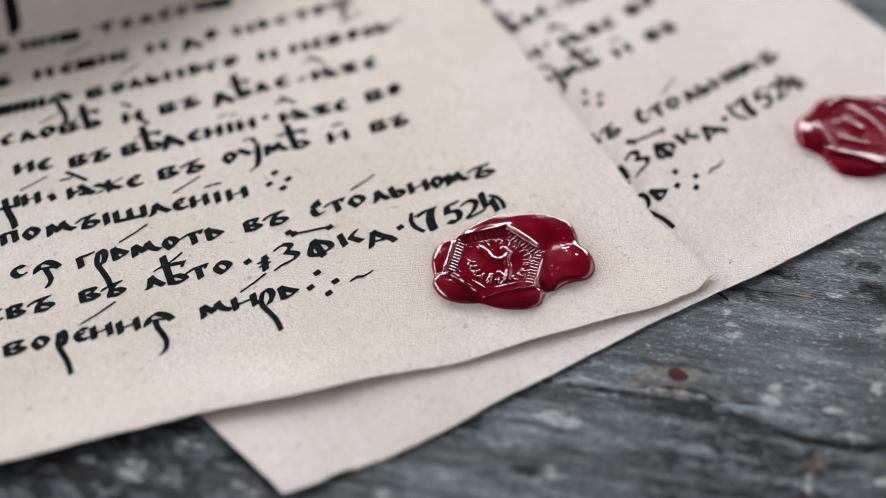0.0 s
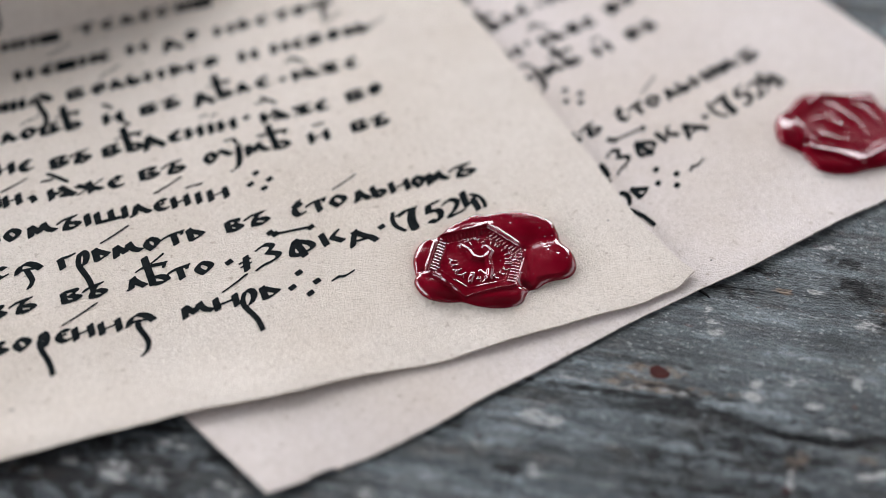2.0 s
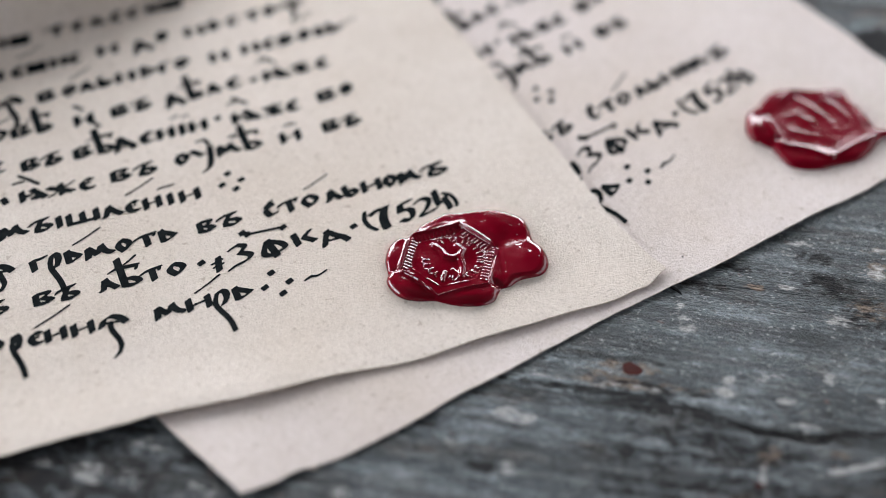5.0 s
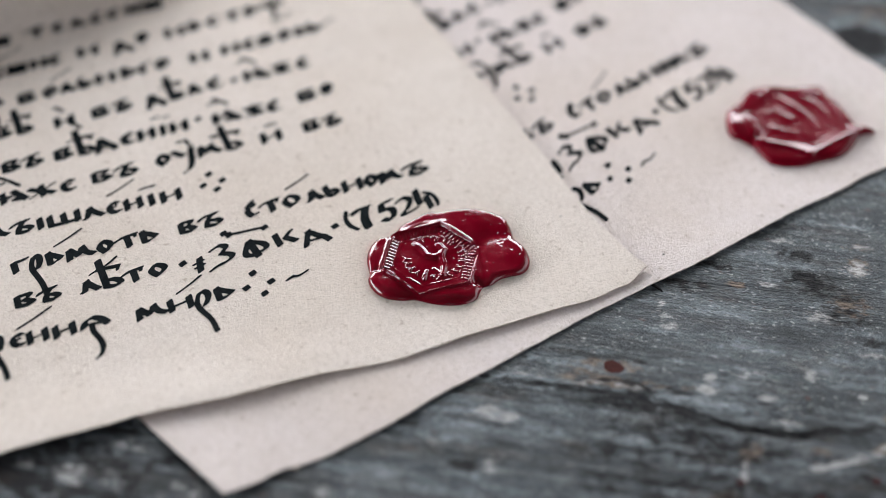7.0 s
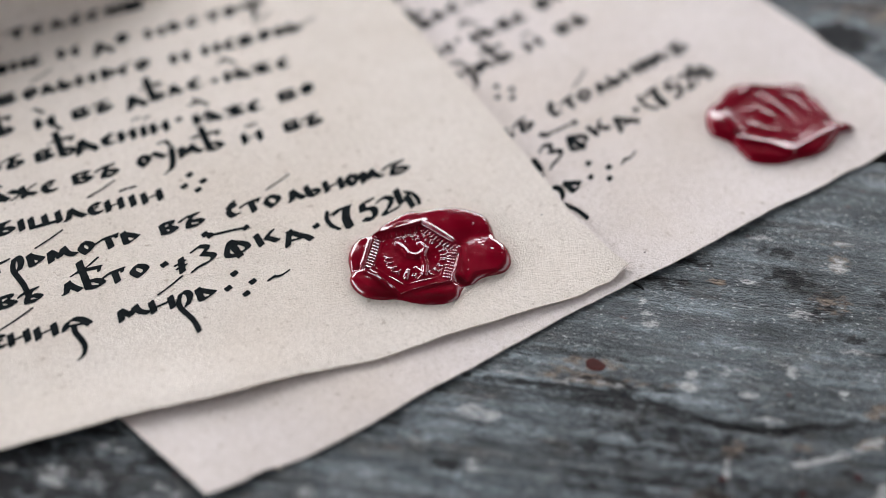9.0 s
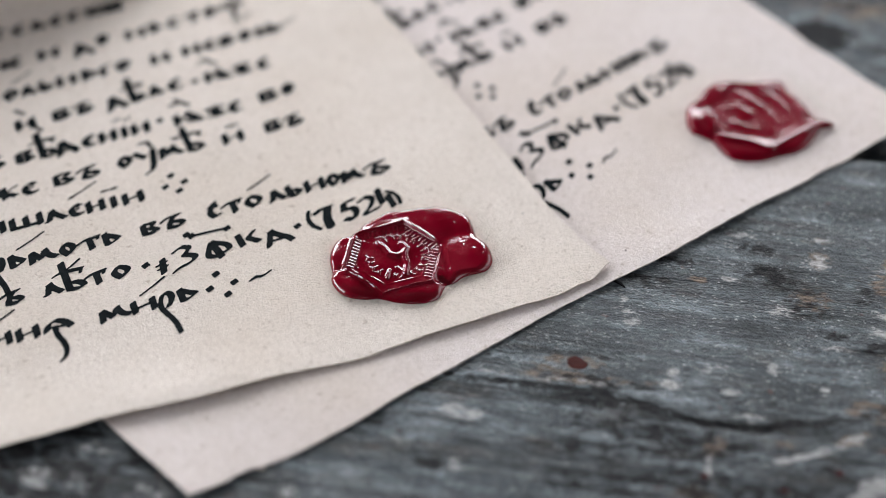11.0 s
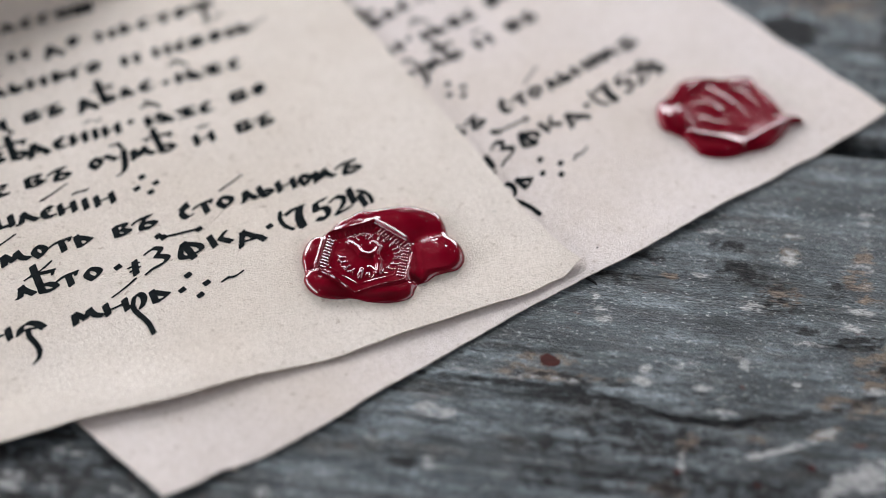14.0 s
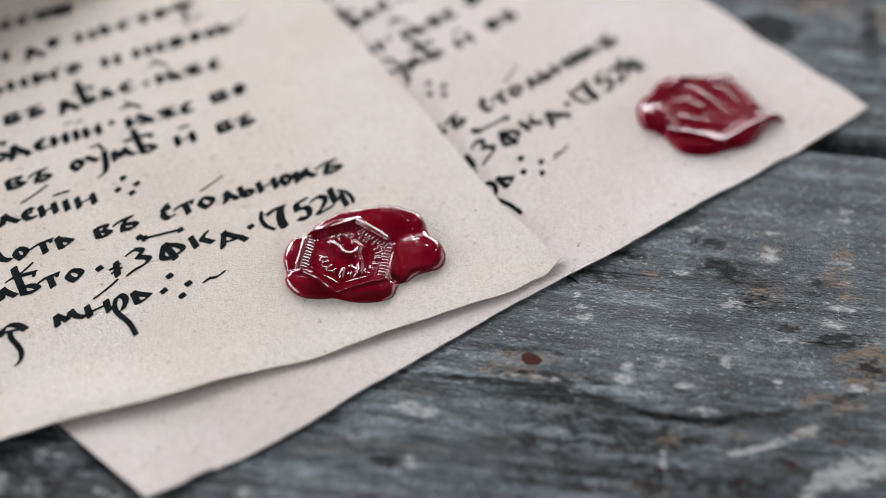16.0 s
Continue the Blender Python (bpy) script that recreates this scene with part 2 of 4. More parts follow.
cx, half_x, half_y = (x0 + x1) / 2, (x1 - x0) / 2 + T, (y1 - y0) / 2
pierced_wall("wall_north", "window_1", (WIN[0] - cx, WIN[1] - cx, WIN[2], WIN[3]), pose(cx, y1, 0), half_x)
pierced_wall("wall_south", "window_2", (cx - WIN_BACK[1], cx - WIN_BACK[0], WIN_BACK[2], WIN_BACK[3]), pose(cx, y0, 0, 0, 0, 180), half_x)
pierced_wall("wall_east", "window_3", (-WIN_SIDE[1] + 0.1, -WIN_SIDE[0] + 0.1, SILL, HEAD_EAST), pose(x1, 0.1, 0, 0, 0, -90), half_y)
pierced_wall("wall_west", "window_4", (WIN_SIDE[0] - 0.1, WIN_SIDE[1] - 0.1, SILL, HEAD), pose(x0, 0.1, 0, 0, 0, 90), half_y)

# ---- the table: weathered planks on a plain frame ----
GRAIN = radians(-9)
table = tagged(new("table"), "weathered grey wooden plank table with worn flaking paint", "table")
table.matrix_world = pose(0, 0, TOP, 0, 0, -9)
gx, gy = math.cos(GRAIN), math.sin(GRAIN)


def to_plank(x, y):
    """From millimetres of the room's plan to metres along and across the boards."""
    return (x * gx + y * gy) / 1000, (-x * gy + y * gx) / 1000


def axis(lo, hi, flo, fhi, fine, coarse):
    return np.unique(np.concatenate([np.arange(lo, flo, coarse), np.arange(flo, fhi, fine), np.arange(fhi, hi, coarse), [hi]]).round(6))


# old paint, stains, cracks and some painted shade: x, y, half length, half width, strength, in millimetres, lying along
# the boards
CHIPS_A = (
    (47.7, 347.9, 1.6, 2.6, 1.4), (46.4, 352.0, 1.0, 1.5, 1.2), (48.2, 344.8, 1.6, 0.9, 1.4), (48.4, 340.8, 0.8, 1.9, 1.0), (70.9, 359.1, 1.2, 0.6, 2.2), (81.9, 348.7, 2.6, 1.3, 1.6),
    (91.9, 364.9, 2.6, 1.7, 1.5), (92.7, 372.7, 2.9, 0.7, 1.3), (108.2, 362.0, 2.9, 0.7, 1.6), (109.0, 359.2, 1.3, 2.6, 1.3), (106.2, 347.7, 4.2, 1.1, 1.6), (102.9, 342.4, 2.3, 1.7, 1.4),
    (111.4, 372.5, 1.8, 1.5, 1.3),
)
CHIPS_B = (
    (111.4, 378.7, 1.6, 1.9, 1.1), (110.3, 367.1, 1.8, 0.9, 1.2), (93.1, 337.1, 3.1, 0.9, 1.3), (83.7, 337.2, 1.6, 0.7, 1.3), (75.1, 373.9, 2.6, 0.9, 1.2), (72.1, 370.0, 1.6, 0.9, 1.1),
    (88.8, 324.3, 1.3, 1.5, 1.3), (68.6, 323.8, 2.1, 0.7, 1.4), (55.3, 325.6, 1.8, 1.1, 1.4), (56.3, 329.5, 1.0, 1.9, 1.0), (112.9, 336.2, 1.6, 0.9, 1.2), (105.7, 322.6, 2.1, 1.1, 1.2),
    (109.7, 324.3, 1.8, 1.1, 1.1),
)
WORN_A = (
    (79.7, 305.2, 4.4, 0.6, 2.4, 17), (85.9, 307.1, 3.4, 0.7, 2.2, 20), (91.1, 309.8, 3.1, 1.1, 1.5, 26), (100.2, 298.9, 5.5, 2.6, 2.4, 14), (105.8, 300.7, 3.6, 1.9, 2.0, 14), (91.9, 294.6, 2.9, 1.3, 1.8, 38),
    (61.6, 302.2, 0.8, 2.6, 1.1), (45.1, 310.6, 0.5, 2.6, 1.0, -60), (9.8, 317.7, 3.4, 2.0, 1.3), (12.7, 316.0, 1.8, 1.9, 1.0), (-3.6, 309.5, 2.6, 1.3, 1.2), (8.9, 301.9, 1.6, 1.5, 1.2),
)
WORN_B = (
    (23.5, 328.0, 9.1, 0.7, 0.9), (35.5, 326.7, 7.8, 0.7, 0.9), (-76.1, 297.4, 4.4, 2.2, 1.3), (-68.3, 295.8, 1.8, 2.6, 1.0), (-65.6, 305.4, 3.4, 2.6, 0.8), (-53.7, 294.3, 3.9, 2.6, 0.8),
    (-85.8, 299.4, 3.1, 1.1, 0.8), (78.6, 331.1, 2.6, 2.6, 0.9), (66.2, 330.3, 3.9, 2.6, 0.8), (71.0, 317.8, 3.9, 3.0, 0.7), (-24.9, 295.1, 2.6, 1.9, 0.9),
)
BROWNED_A = (
    (92.4, 365.3, 1.8, 1.9, 1.4), (92.9, 371.9, 2.1, 1.1, 1.0), (108.9, 365.2, 1.8, 1.9, 1.4), (106.2, 357.7, 2.6, 2.6, 1.1, -40), (107.8, 351.3, 2.1, 1.1, 1.0), (63.4, 308.1, 2.1, 2.2, 1.0),
    (91.7, 310.2, 2.9, 1.1, 1.3, 24), (88.8, 352.3, 3.4, 3.3, 0.9), (109.6, 331.0, 5.2, 4.4, 1.1), (99.0, 318.5, 5.2, 1.9, 1.1),
)
BROWNED_B = (
    (107.2, 324.3, 3.9, 2.6, 1.0), (64.5, 358.8, 1.6, 0.9, 1.0), (34.2, 331.3, 5.2, 2.6, 0.9), (47.4, 326.5, 5.2, 0.9, 0.9), (57.5, 295.4, 3.4, 1.9, 1.2), (77.3, 309.7, 2.6, 1.5, 0.6),
    (-95.2, 296.7, 5.2, 1.9, 0.9), (33.7, 327.5, 7.8, 1.5, 0.9), (138.4, 452.7, 10.4, 7.4, 0.7), (115.6, 460.5, 15.6, 5.5, 0.6),
)
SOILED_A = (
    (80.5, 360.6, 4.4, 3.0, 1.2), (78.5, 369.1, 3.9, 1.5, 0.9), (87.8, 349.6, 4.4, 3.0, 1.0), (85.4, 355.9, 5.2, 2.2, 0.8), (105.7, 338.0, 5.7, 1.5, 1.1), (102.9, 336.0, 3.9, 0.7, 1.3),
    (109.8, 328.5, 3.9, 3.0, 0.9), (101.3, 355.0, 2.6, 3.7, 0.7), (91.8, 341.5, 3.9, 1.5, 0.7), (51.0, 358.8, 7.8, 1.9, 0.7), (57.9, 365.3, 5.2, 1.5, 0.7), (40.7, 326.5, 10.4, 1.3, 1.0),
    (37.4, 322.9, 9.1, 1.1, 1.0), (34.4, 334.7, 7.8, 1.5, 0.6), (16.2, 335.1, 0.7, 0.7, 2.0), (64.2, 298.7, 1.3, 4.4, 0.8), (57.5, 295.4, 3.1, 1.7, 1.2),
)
# spots at x -93 to -68: shade painted along the upper sheet's edge
SOIL_SHADE_B = (
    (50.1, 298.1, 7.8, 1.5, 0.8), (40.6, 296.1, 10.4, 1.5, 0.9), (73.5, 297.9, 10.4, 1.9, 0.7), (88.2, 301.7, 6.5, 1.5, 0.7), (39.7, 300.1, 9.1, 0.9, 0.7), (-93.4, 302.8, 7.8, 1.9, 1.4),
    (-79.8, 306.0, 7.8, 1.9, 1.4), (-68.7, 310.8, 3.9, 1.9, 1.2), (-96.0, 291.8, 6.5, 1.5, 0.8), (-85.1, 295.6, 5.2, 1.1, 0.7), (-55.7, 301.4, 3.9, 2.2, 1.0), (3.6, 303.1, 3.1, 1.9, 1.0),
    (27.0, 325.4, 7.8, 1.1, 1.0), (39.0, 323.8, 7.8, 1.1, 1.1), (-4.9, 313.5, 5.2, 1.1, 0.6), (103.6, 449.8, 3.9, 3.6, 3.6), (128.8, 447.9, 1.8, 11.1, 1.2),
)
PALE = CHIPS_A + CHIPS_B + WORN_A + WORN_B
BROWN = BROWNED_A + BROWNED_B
# first two: shade painted into the wood below the sheet's left edge
SOIL_SHADE_C = ((-88.0, 296.0, 26.0, 9.0, 1.0), (-70.0, 300.0, 16.0, 6.0, 0.8), (53.4, 309.8, 19.5, 5.5, 0.8), (61.7, 297.2, 22.1, 4.4, 0.8), (43.4, 320.4, 11.7, 1.1, 1.2), (79.1, 295.6, 10.4, 2.6, 0.8), (35.4, 306.7, 11.7, 1.5, 0.8), (71.4, 321.1, 10.4, 2.6, 0.5))
DARK = SOILED_A + SOIL_SHADE_B + SOIL_SHADE_C


def stain_at(u, v, spots, much=1.0, spread=1.0):
    out = np.zeros_like(u)
    for x, y, a, b, s, *lie in spots:
        pu, pv = to_plank(x, y)
        c, d = math.cos(radians((lie or [-9])[0] + 9)), math.sin(radians((lie or [-9])[0] + 9))
        rag = np.maximum(0.4, 1.0 + 1.3 * smooth_noise(u * 420 + x, v * 760 + y, 31, 3))
        out = np.maximum(out, rag * s * much * np.exp(-((((u - pu) * c + (v - pv) * d) * 1000 / (a * spread)) ** 2 + (((v - pv) * c - (u - pu) * d) * 1000 / (b * spread)) ** 2)))
    return out


def crack_line(u):
    """Where the long wandering crack runs: how far across the board it lies at u along it."""
    along = (-0.3, -0.05, -0.0203, -0.0136, -0.0074, -0.0013, 0.0048, 0.0098, 0.0158, 0.0219, 0.0277, 0.0336, 0.0396, 0.0456, 0.0504, 0.054, 0.0598, 0.09)
    across = (0.3275, 0.3262, 0.3257, 0.3259, 0.324, 0.3241, 0.3232, 0.3212, 0.3207, 0.3199, 0.3225, 0.3245, 0.3263, 0.3282, 0.3316, 0.3348, 0.3398, 0.3560)
    return np.interp(u, along, across)


def plank(u0, u1, v0, v1, seed, fine):
    us = axis(u0, u1, -0.165, 0.12, 0.0007, 0.02) if fine else axis(u0, u1, -0.2, 0.1, 0.0018, 0.05)
    vs = axis(v0, v1, max(v0, 0.270), v1, 0.0005, 0.01) if fine else axis(v0, v1, v0, v1, 0.0018, 0.01)
    U, V = np.meshgrid(us, vs, indexing="ij")
    edge = np.minimum(V - v0, v1 - V)
    Z = 0.00035 * smooth_noise(U * 9, V * 190, seed) + 0.00012 * smooth_noise(U * 40, V * 700, seed + 1)
    Z -= 0.0016 * np.exp(-(edge / 0.0016) ** 2)
    stain = np.zeros((U.size, 4), np.float32)
    ridges = np.zeros_like(U)
    if fine:
        for at in (0.2790, 0.2835, 0.2868, 0.2905, 0.2952, 0.2995, 0.3040, 0.3075, 0.3130, 0.3183, 0.3288):         # pale raised grain
            bend = 0.0006 * smooth_noise(U * 25 + at * 900, V * 0 + at * 300, 6)
            ridges = np.maximum(ridges, np.exp(-((V - at - bend) / 0.0008) ** 2) * (0.65 + 0.5 * smooth_noise(U * 60 + at * 500, V * 0, 12)))
        ridges *= 1 - step(0.01, 0.06, U)
        Z += 0.00022 * ridges
        pale_far = 0.92 * step(0.316, 0.346, V) * (0.8 + 0.5 * smooth_noise(U * 30, V * 110, 41, 3))      # paler towards the far edge
        ridges = np.maximum(ridges, pale_far)
        wob = 0.0008 * smooth_noise(U * 160, V * 0 + 3, 5) + 0.0006 * smooth_noise(U * 620, V * 0 + 9, 15)
        d = np.abs(V - crack_line(U) - wob)
        near = 1 / (1 + np.exp((U - 0.085) / 0.01))
        broken = step(-0.3, 0.5, smooth_noise(U * 60, V * 30, 8))
        Z -= 0.0004 * np.exp(-(d / 0.0005) ** 2) * near * broken
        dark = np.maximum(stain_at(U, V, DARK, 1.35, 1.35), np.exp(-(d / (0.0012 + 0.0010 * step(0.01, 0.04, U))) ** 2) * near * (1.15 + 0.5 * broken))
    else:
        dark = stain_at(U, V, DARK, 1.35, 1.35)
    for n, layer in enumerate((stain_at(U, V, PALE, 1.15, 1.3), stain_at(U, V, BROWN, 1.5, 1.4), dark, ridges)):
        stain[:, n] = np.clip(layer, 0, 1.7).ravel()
    Z = np.minimum(Z, 0.00005)
    nx, ny = len(us), len(vs)
    verts = np.stack([U.ravel(), V.ravel(), Z.ravel()], 1)
    faces = [tuple(f) for f in grid_faces(nx, ny)]
    # sides and underside
    rim = [i * ny for i in range(nx)] + [(nx - 1) * ny + j for j in range(1, ny)] + [i * ny + ny - 1 for i in range(nx - 2, -1, -1)] + [j for j in range(ny - 2, 0, -1)]
    base = len(verts)
    low = verts[rim].copy()
    low[:, 2] = -0.032
    verts = np.concatenate([verts, low])
    n = len(rim)
    faces += [(rim[(k + 1) % n], rim[k], base + k, base + (k + 1) % n) for k in range(n)]
    faces.append(tuple(base + k for k in range(n - 1, -1, -1)))
    me = mesh_of("plank", verts, faces, WOOD)
    col = me.attributes.new("stain", "FLOAT_COLOR", "POINT")
    full = np.zeros((len(verts), 4), np.float32)
    full[:len(stain)] = stain
    col.data.foreach_set("color", full.ravel())
    return under(new("plank", me), table)


SEAM, GAP, WIDE = 0.4162, 0.0022, 0.158
for k in range(-2, 3):
    hi = SEAM - GAP / 2 - k * (WIDE + GAP)
    plank(-0.85, 0.55, hi - WIDE, hi, 20 + k, k == 0)
lo_v, hi_v = SEAM - 3 * (WIDE + GAP) + 0.01, SEAM + 2 * (WIDE + GAP) - 0.02
for u in (-0.7, 0.38):
    under(new("crossbar", box_mesh("crossbar", u, u + 0.06, lo_v + 0.02, hi_v - 0.02, -0.075, -0.032, WOOD, 0.003)), table)
    for v in (lo_v + 0.03, hi_v - 0.09):
        under(new("leg", box_mesh("leg", u, u + 0.06, v, v + 0.06, -TOP, -0.075, WOOD, 0.003)), table)


# ---- the two sheets ----
TURN = 21.988
FRONT = pose(0.044219, 0.363188, TOP, 0, 0, TURN)                    # plan of the writing: u along the lines, v up the sheet
r15 = Matrix.Rotation(radians(15.610), 4, "Z")
BACK = Matrix.Translation((0.175834, 0.065303, TOP)) @ r15 @ pose(0.044219, 0.363988, 0, 0, 0, TURN)
THICK = 0.00026


def glide(x, knots):
    """A smooth run through (place, value) knots."""
    ax, av = np.array([k[0] for k in knots], float), np.array([k[1] for k in knots], float)
    slope = np.gradient(av, ax)
    x = np.clip(x, ax[0], ax[-1])
    i = np.clip(np.searchsorted(ax, x, "right") - 1, 0, len(ax) - 2)
    w = ax[i + 1] - ax[i]
    t = (x - ax[i]) / w
    return (2 * t ** 3 - 3 * t ** 2 + 1) * av[i] + (t ** 3 - 2 * t ** 2 + t) * slope[i] * w + (-2 * t ** 3 + 3 * t ** 2) * av[i + 1] + (t ** 3 - t ** 2) * slope[i + 1] * w


FRONT_EDGE = ((-214.0, -6.6), (-162.0, -6.7), (-150.6, -6.6), (-138.7, -6.3), (-126.7, -6.2), (-120.0, -6.1), (-108.7, -6.9), (-102.6, -7.2), (-96.4, -7.3), (-90.1, -7.2), (-83.7, -7.2), (-77.5, -7.4), (-71.3, -7.8), (-65.2, -8.3), (-62.0, -8.4), (-58.6, -8.1), (-51.8, -7.5), (-45.1, -6.9), (-38.4, -6.6), (-24.6, -6.0), (-19.0, -6.0), (-14.8, -5.7), (-9.9, -4.3), (-6.2, -3.9), (-3.1, -1.9), (-0.5, -0.5))
FRONT_SIDE = ((-0.4, -0.3), (3.7, -1.9), (7.6, -2.9), (13.2, -3.9), (18.5, -5.1), (22.3, -5.6), (41.7, -7.3), (54.5, -8.6), (68.9, -10.2), (87.8, -12.6), (96.8, -13.7), (290.0, -22.7))
BACK_EDGE = ((-213, -6.4), (-207, -7.6), (-201, -7.5), (-195, -8.8), (-189, -9.5), (-175, -9.7), (-160, -9.1), (-145, -9.2), (-129, -8.9), (-117, -9.0), (-103, -9.5), (-95, -10.0), (-87, -10.2), (-78, -10.3), (-69, -10.0), (-60, -10.0), (-51, -10.4), (-42, -10.6), (-37, -10.4), (-32, -10.9), (-24, -10.4), (-12, -10.3), (-5, -9.6))
BACK_SIDE = ((-9, -4.0), (-2, -3.5), (7, -4.2), (17, -4.4), (26, -5.3), (36, -5.0), (46, -5.4), (287, -9.0))
LIFT = ((-214, 1.0), (-165, 0.95), (-140, 0.9), (-120, 1.0), (-105, 1.05), (-90, 0.85), (-78, 0.45), (-68, 0.18), (-58, 0.3), (-45, 0.5), (-30, 0.4), (-15, 0.35), (0, 0.3))


def front_edge(u):
    return glide(u, FRONT_EDGE) + 0.10 * np.sin(u * 0.21) + 0.05 * np.sin(u * 0.77 + 1) + 0.03 * np.sin(u * 2.3)


def front_side(v):
    return glide(v, FRONT_SIDE) + 0.06 * np.sin(v * 0.3) + 0.04 * np.sin(v * 1.1) + 0.02 * np.sin(v * 2.9)


def front_z(u, v):
    """How high the upper sheet's underside lies, in millimetres."""
    d = np.maximum(v - front_edge(u), 0)
    z = glide(u, LIFT) * np.exp(-(d / 11) ** 2)
    z += 0.55 * np.exp(-(np.maximum(front_side(v) - u, 0) / 5.0) ** 2)
    z += 15 * step(133.0, 144.0, v) * (1 - 0.7 * step(165, 235, v)) * step(-50, -108, u)      # the sheet buckles up: a bulge added to shade its far left
    return 0.5 + z + 0.08 * np.sin(u * 0.045 + 1) * np.sin(v * 0.05) * step(0, 30, d)


def back_edge(u):
    return glide(u, BACK_EDGE) + 0.08 * np.sin(u * 0.3) + 0.05 * np.sin(u * 0.9) + 0.03 * np.sin(u * 2.1)


def back_side(v):
    return glide(v, BACK_SIDE) + 0.1 * np.sin(v * 0.4) + 0.04 * np.sin(v * 1.3)


def back_z(u, v):
    d = np.maximum(v - back_edge(u), 0)
    return 0.06 + 0.5 * np.exp(-(d / 9) ** 2) * (0.6 + 0.4 * np.sin(u * 0.06)) * step(-216, -120, u) + 1.0 * step(-190, -216, u) * np.exp(-(d / 20) ** 2)


def sheet(name, edge, side, height, left, top, m, label, stock, slant=0.0):
    s = np.concatenate([np.linspace(0, 0.25, 30)[:-1], np.linspace(0.25, 1, 130)])
    q = np.concatenate([np.linspace(0, 0.4, 90)[:-1], np.linspace(0.4, 0.56, 60)[:-1], np.linspace(0.56, 1, 40)])
    Sg, Qg = np.meshgrid(s, q, indexing="ij")
    U = left + (0 - left) * Sg
    for _ in range(3):
        V = edge(U) + (top - edge(U)) * Qg
        edge_left = left - slant * np.clip(V + 5, 0, 60)
        U = edge_left + (side(V) - edge_left) * Sg
    H = height(U, V)
    nx, ny = Sg.shape
    up = np.stack([U.ravel(), V.ravel(), H.ravel() + THICK * 1000], 1) / 1000
    dn = np.stack([U.ravel(), V.ravel(), H.ravel()], 1) / 1000
    f = grid_faces(nx, ny)
    n = nx * ny
    rim = [i * ny for i in range(nx)] + [(nx - 1) * ny + j for j in range(1, ny)] + [i * ny + ny - 1 for i in range(nx - 2, -1, -1)] + [j for j in range(ny - 2, 0, -1)]
    faces = [tuple(a) for a in f] + [tuple(a[::-1] + n) for a in f]
    faces += [(rim[(k + 1) % len(rim)], rim[k], n + rim[k], n + rim[(k + 1) % len(rim)]) for k in range(len(rim))]
    root = tagged(new(name), label, "document")
    root.matrix_world = m
    paper = under(new("paper", mesh_of("paper", np.concatenate([up, dn]), faces, stock)), root)
    me = paper.data
    me.set_sharp_from_angle(angle=radians(50))
    return root


upper = sheet("written_sheet", front_edge, front_side, front_z, -214, 289, FRONT, "beige handmade paper sheet with black lettering, lying on another sheet", PAPER)
lower = sheet("written_sheet", back_edge, back_side, back_z, -214, 287, BACK, "beige handmade paper sheet with black lettering, lying on grey planks", PAPER_LOW, 0.1)

# ---- the lettering: a broad nib held at a slant ----
NIB_W, NIB_A, NIB_R = 1.36, radians(28), 0.23       # millimetres, angle
BODY = 0.362                                        # millimetres for a tenth of the body's height
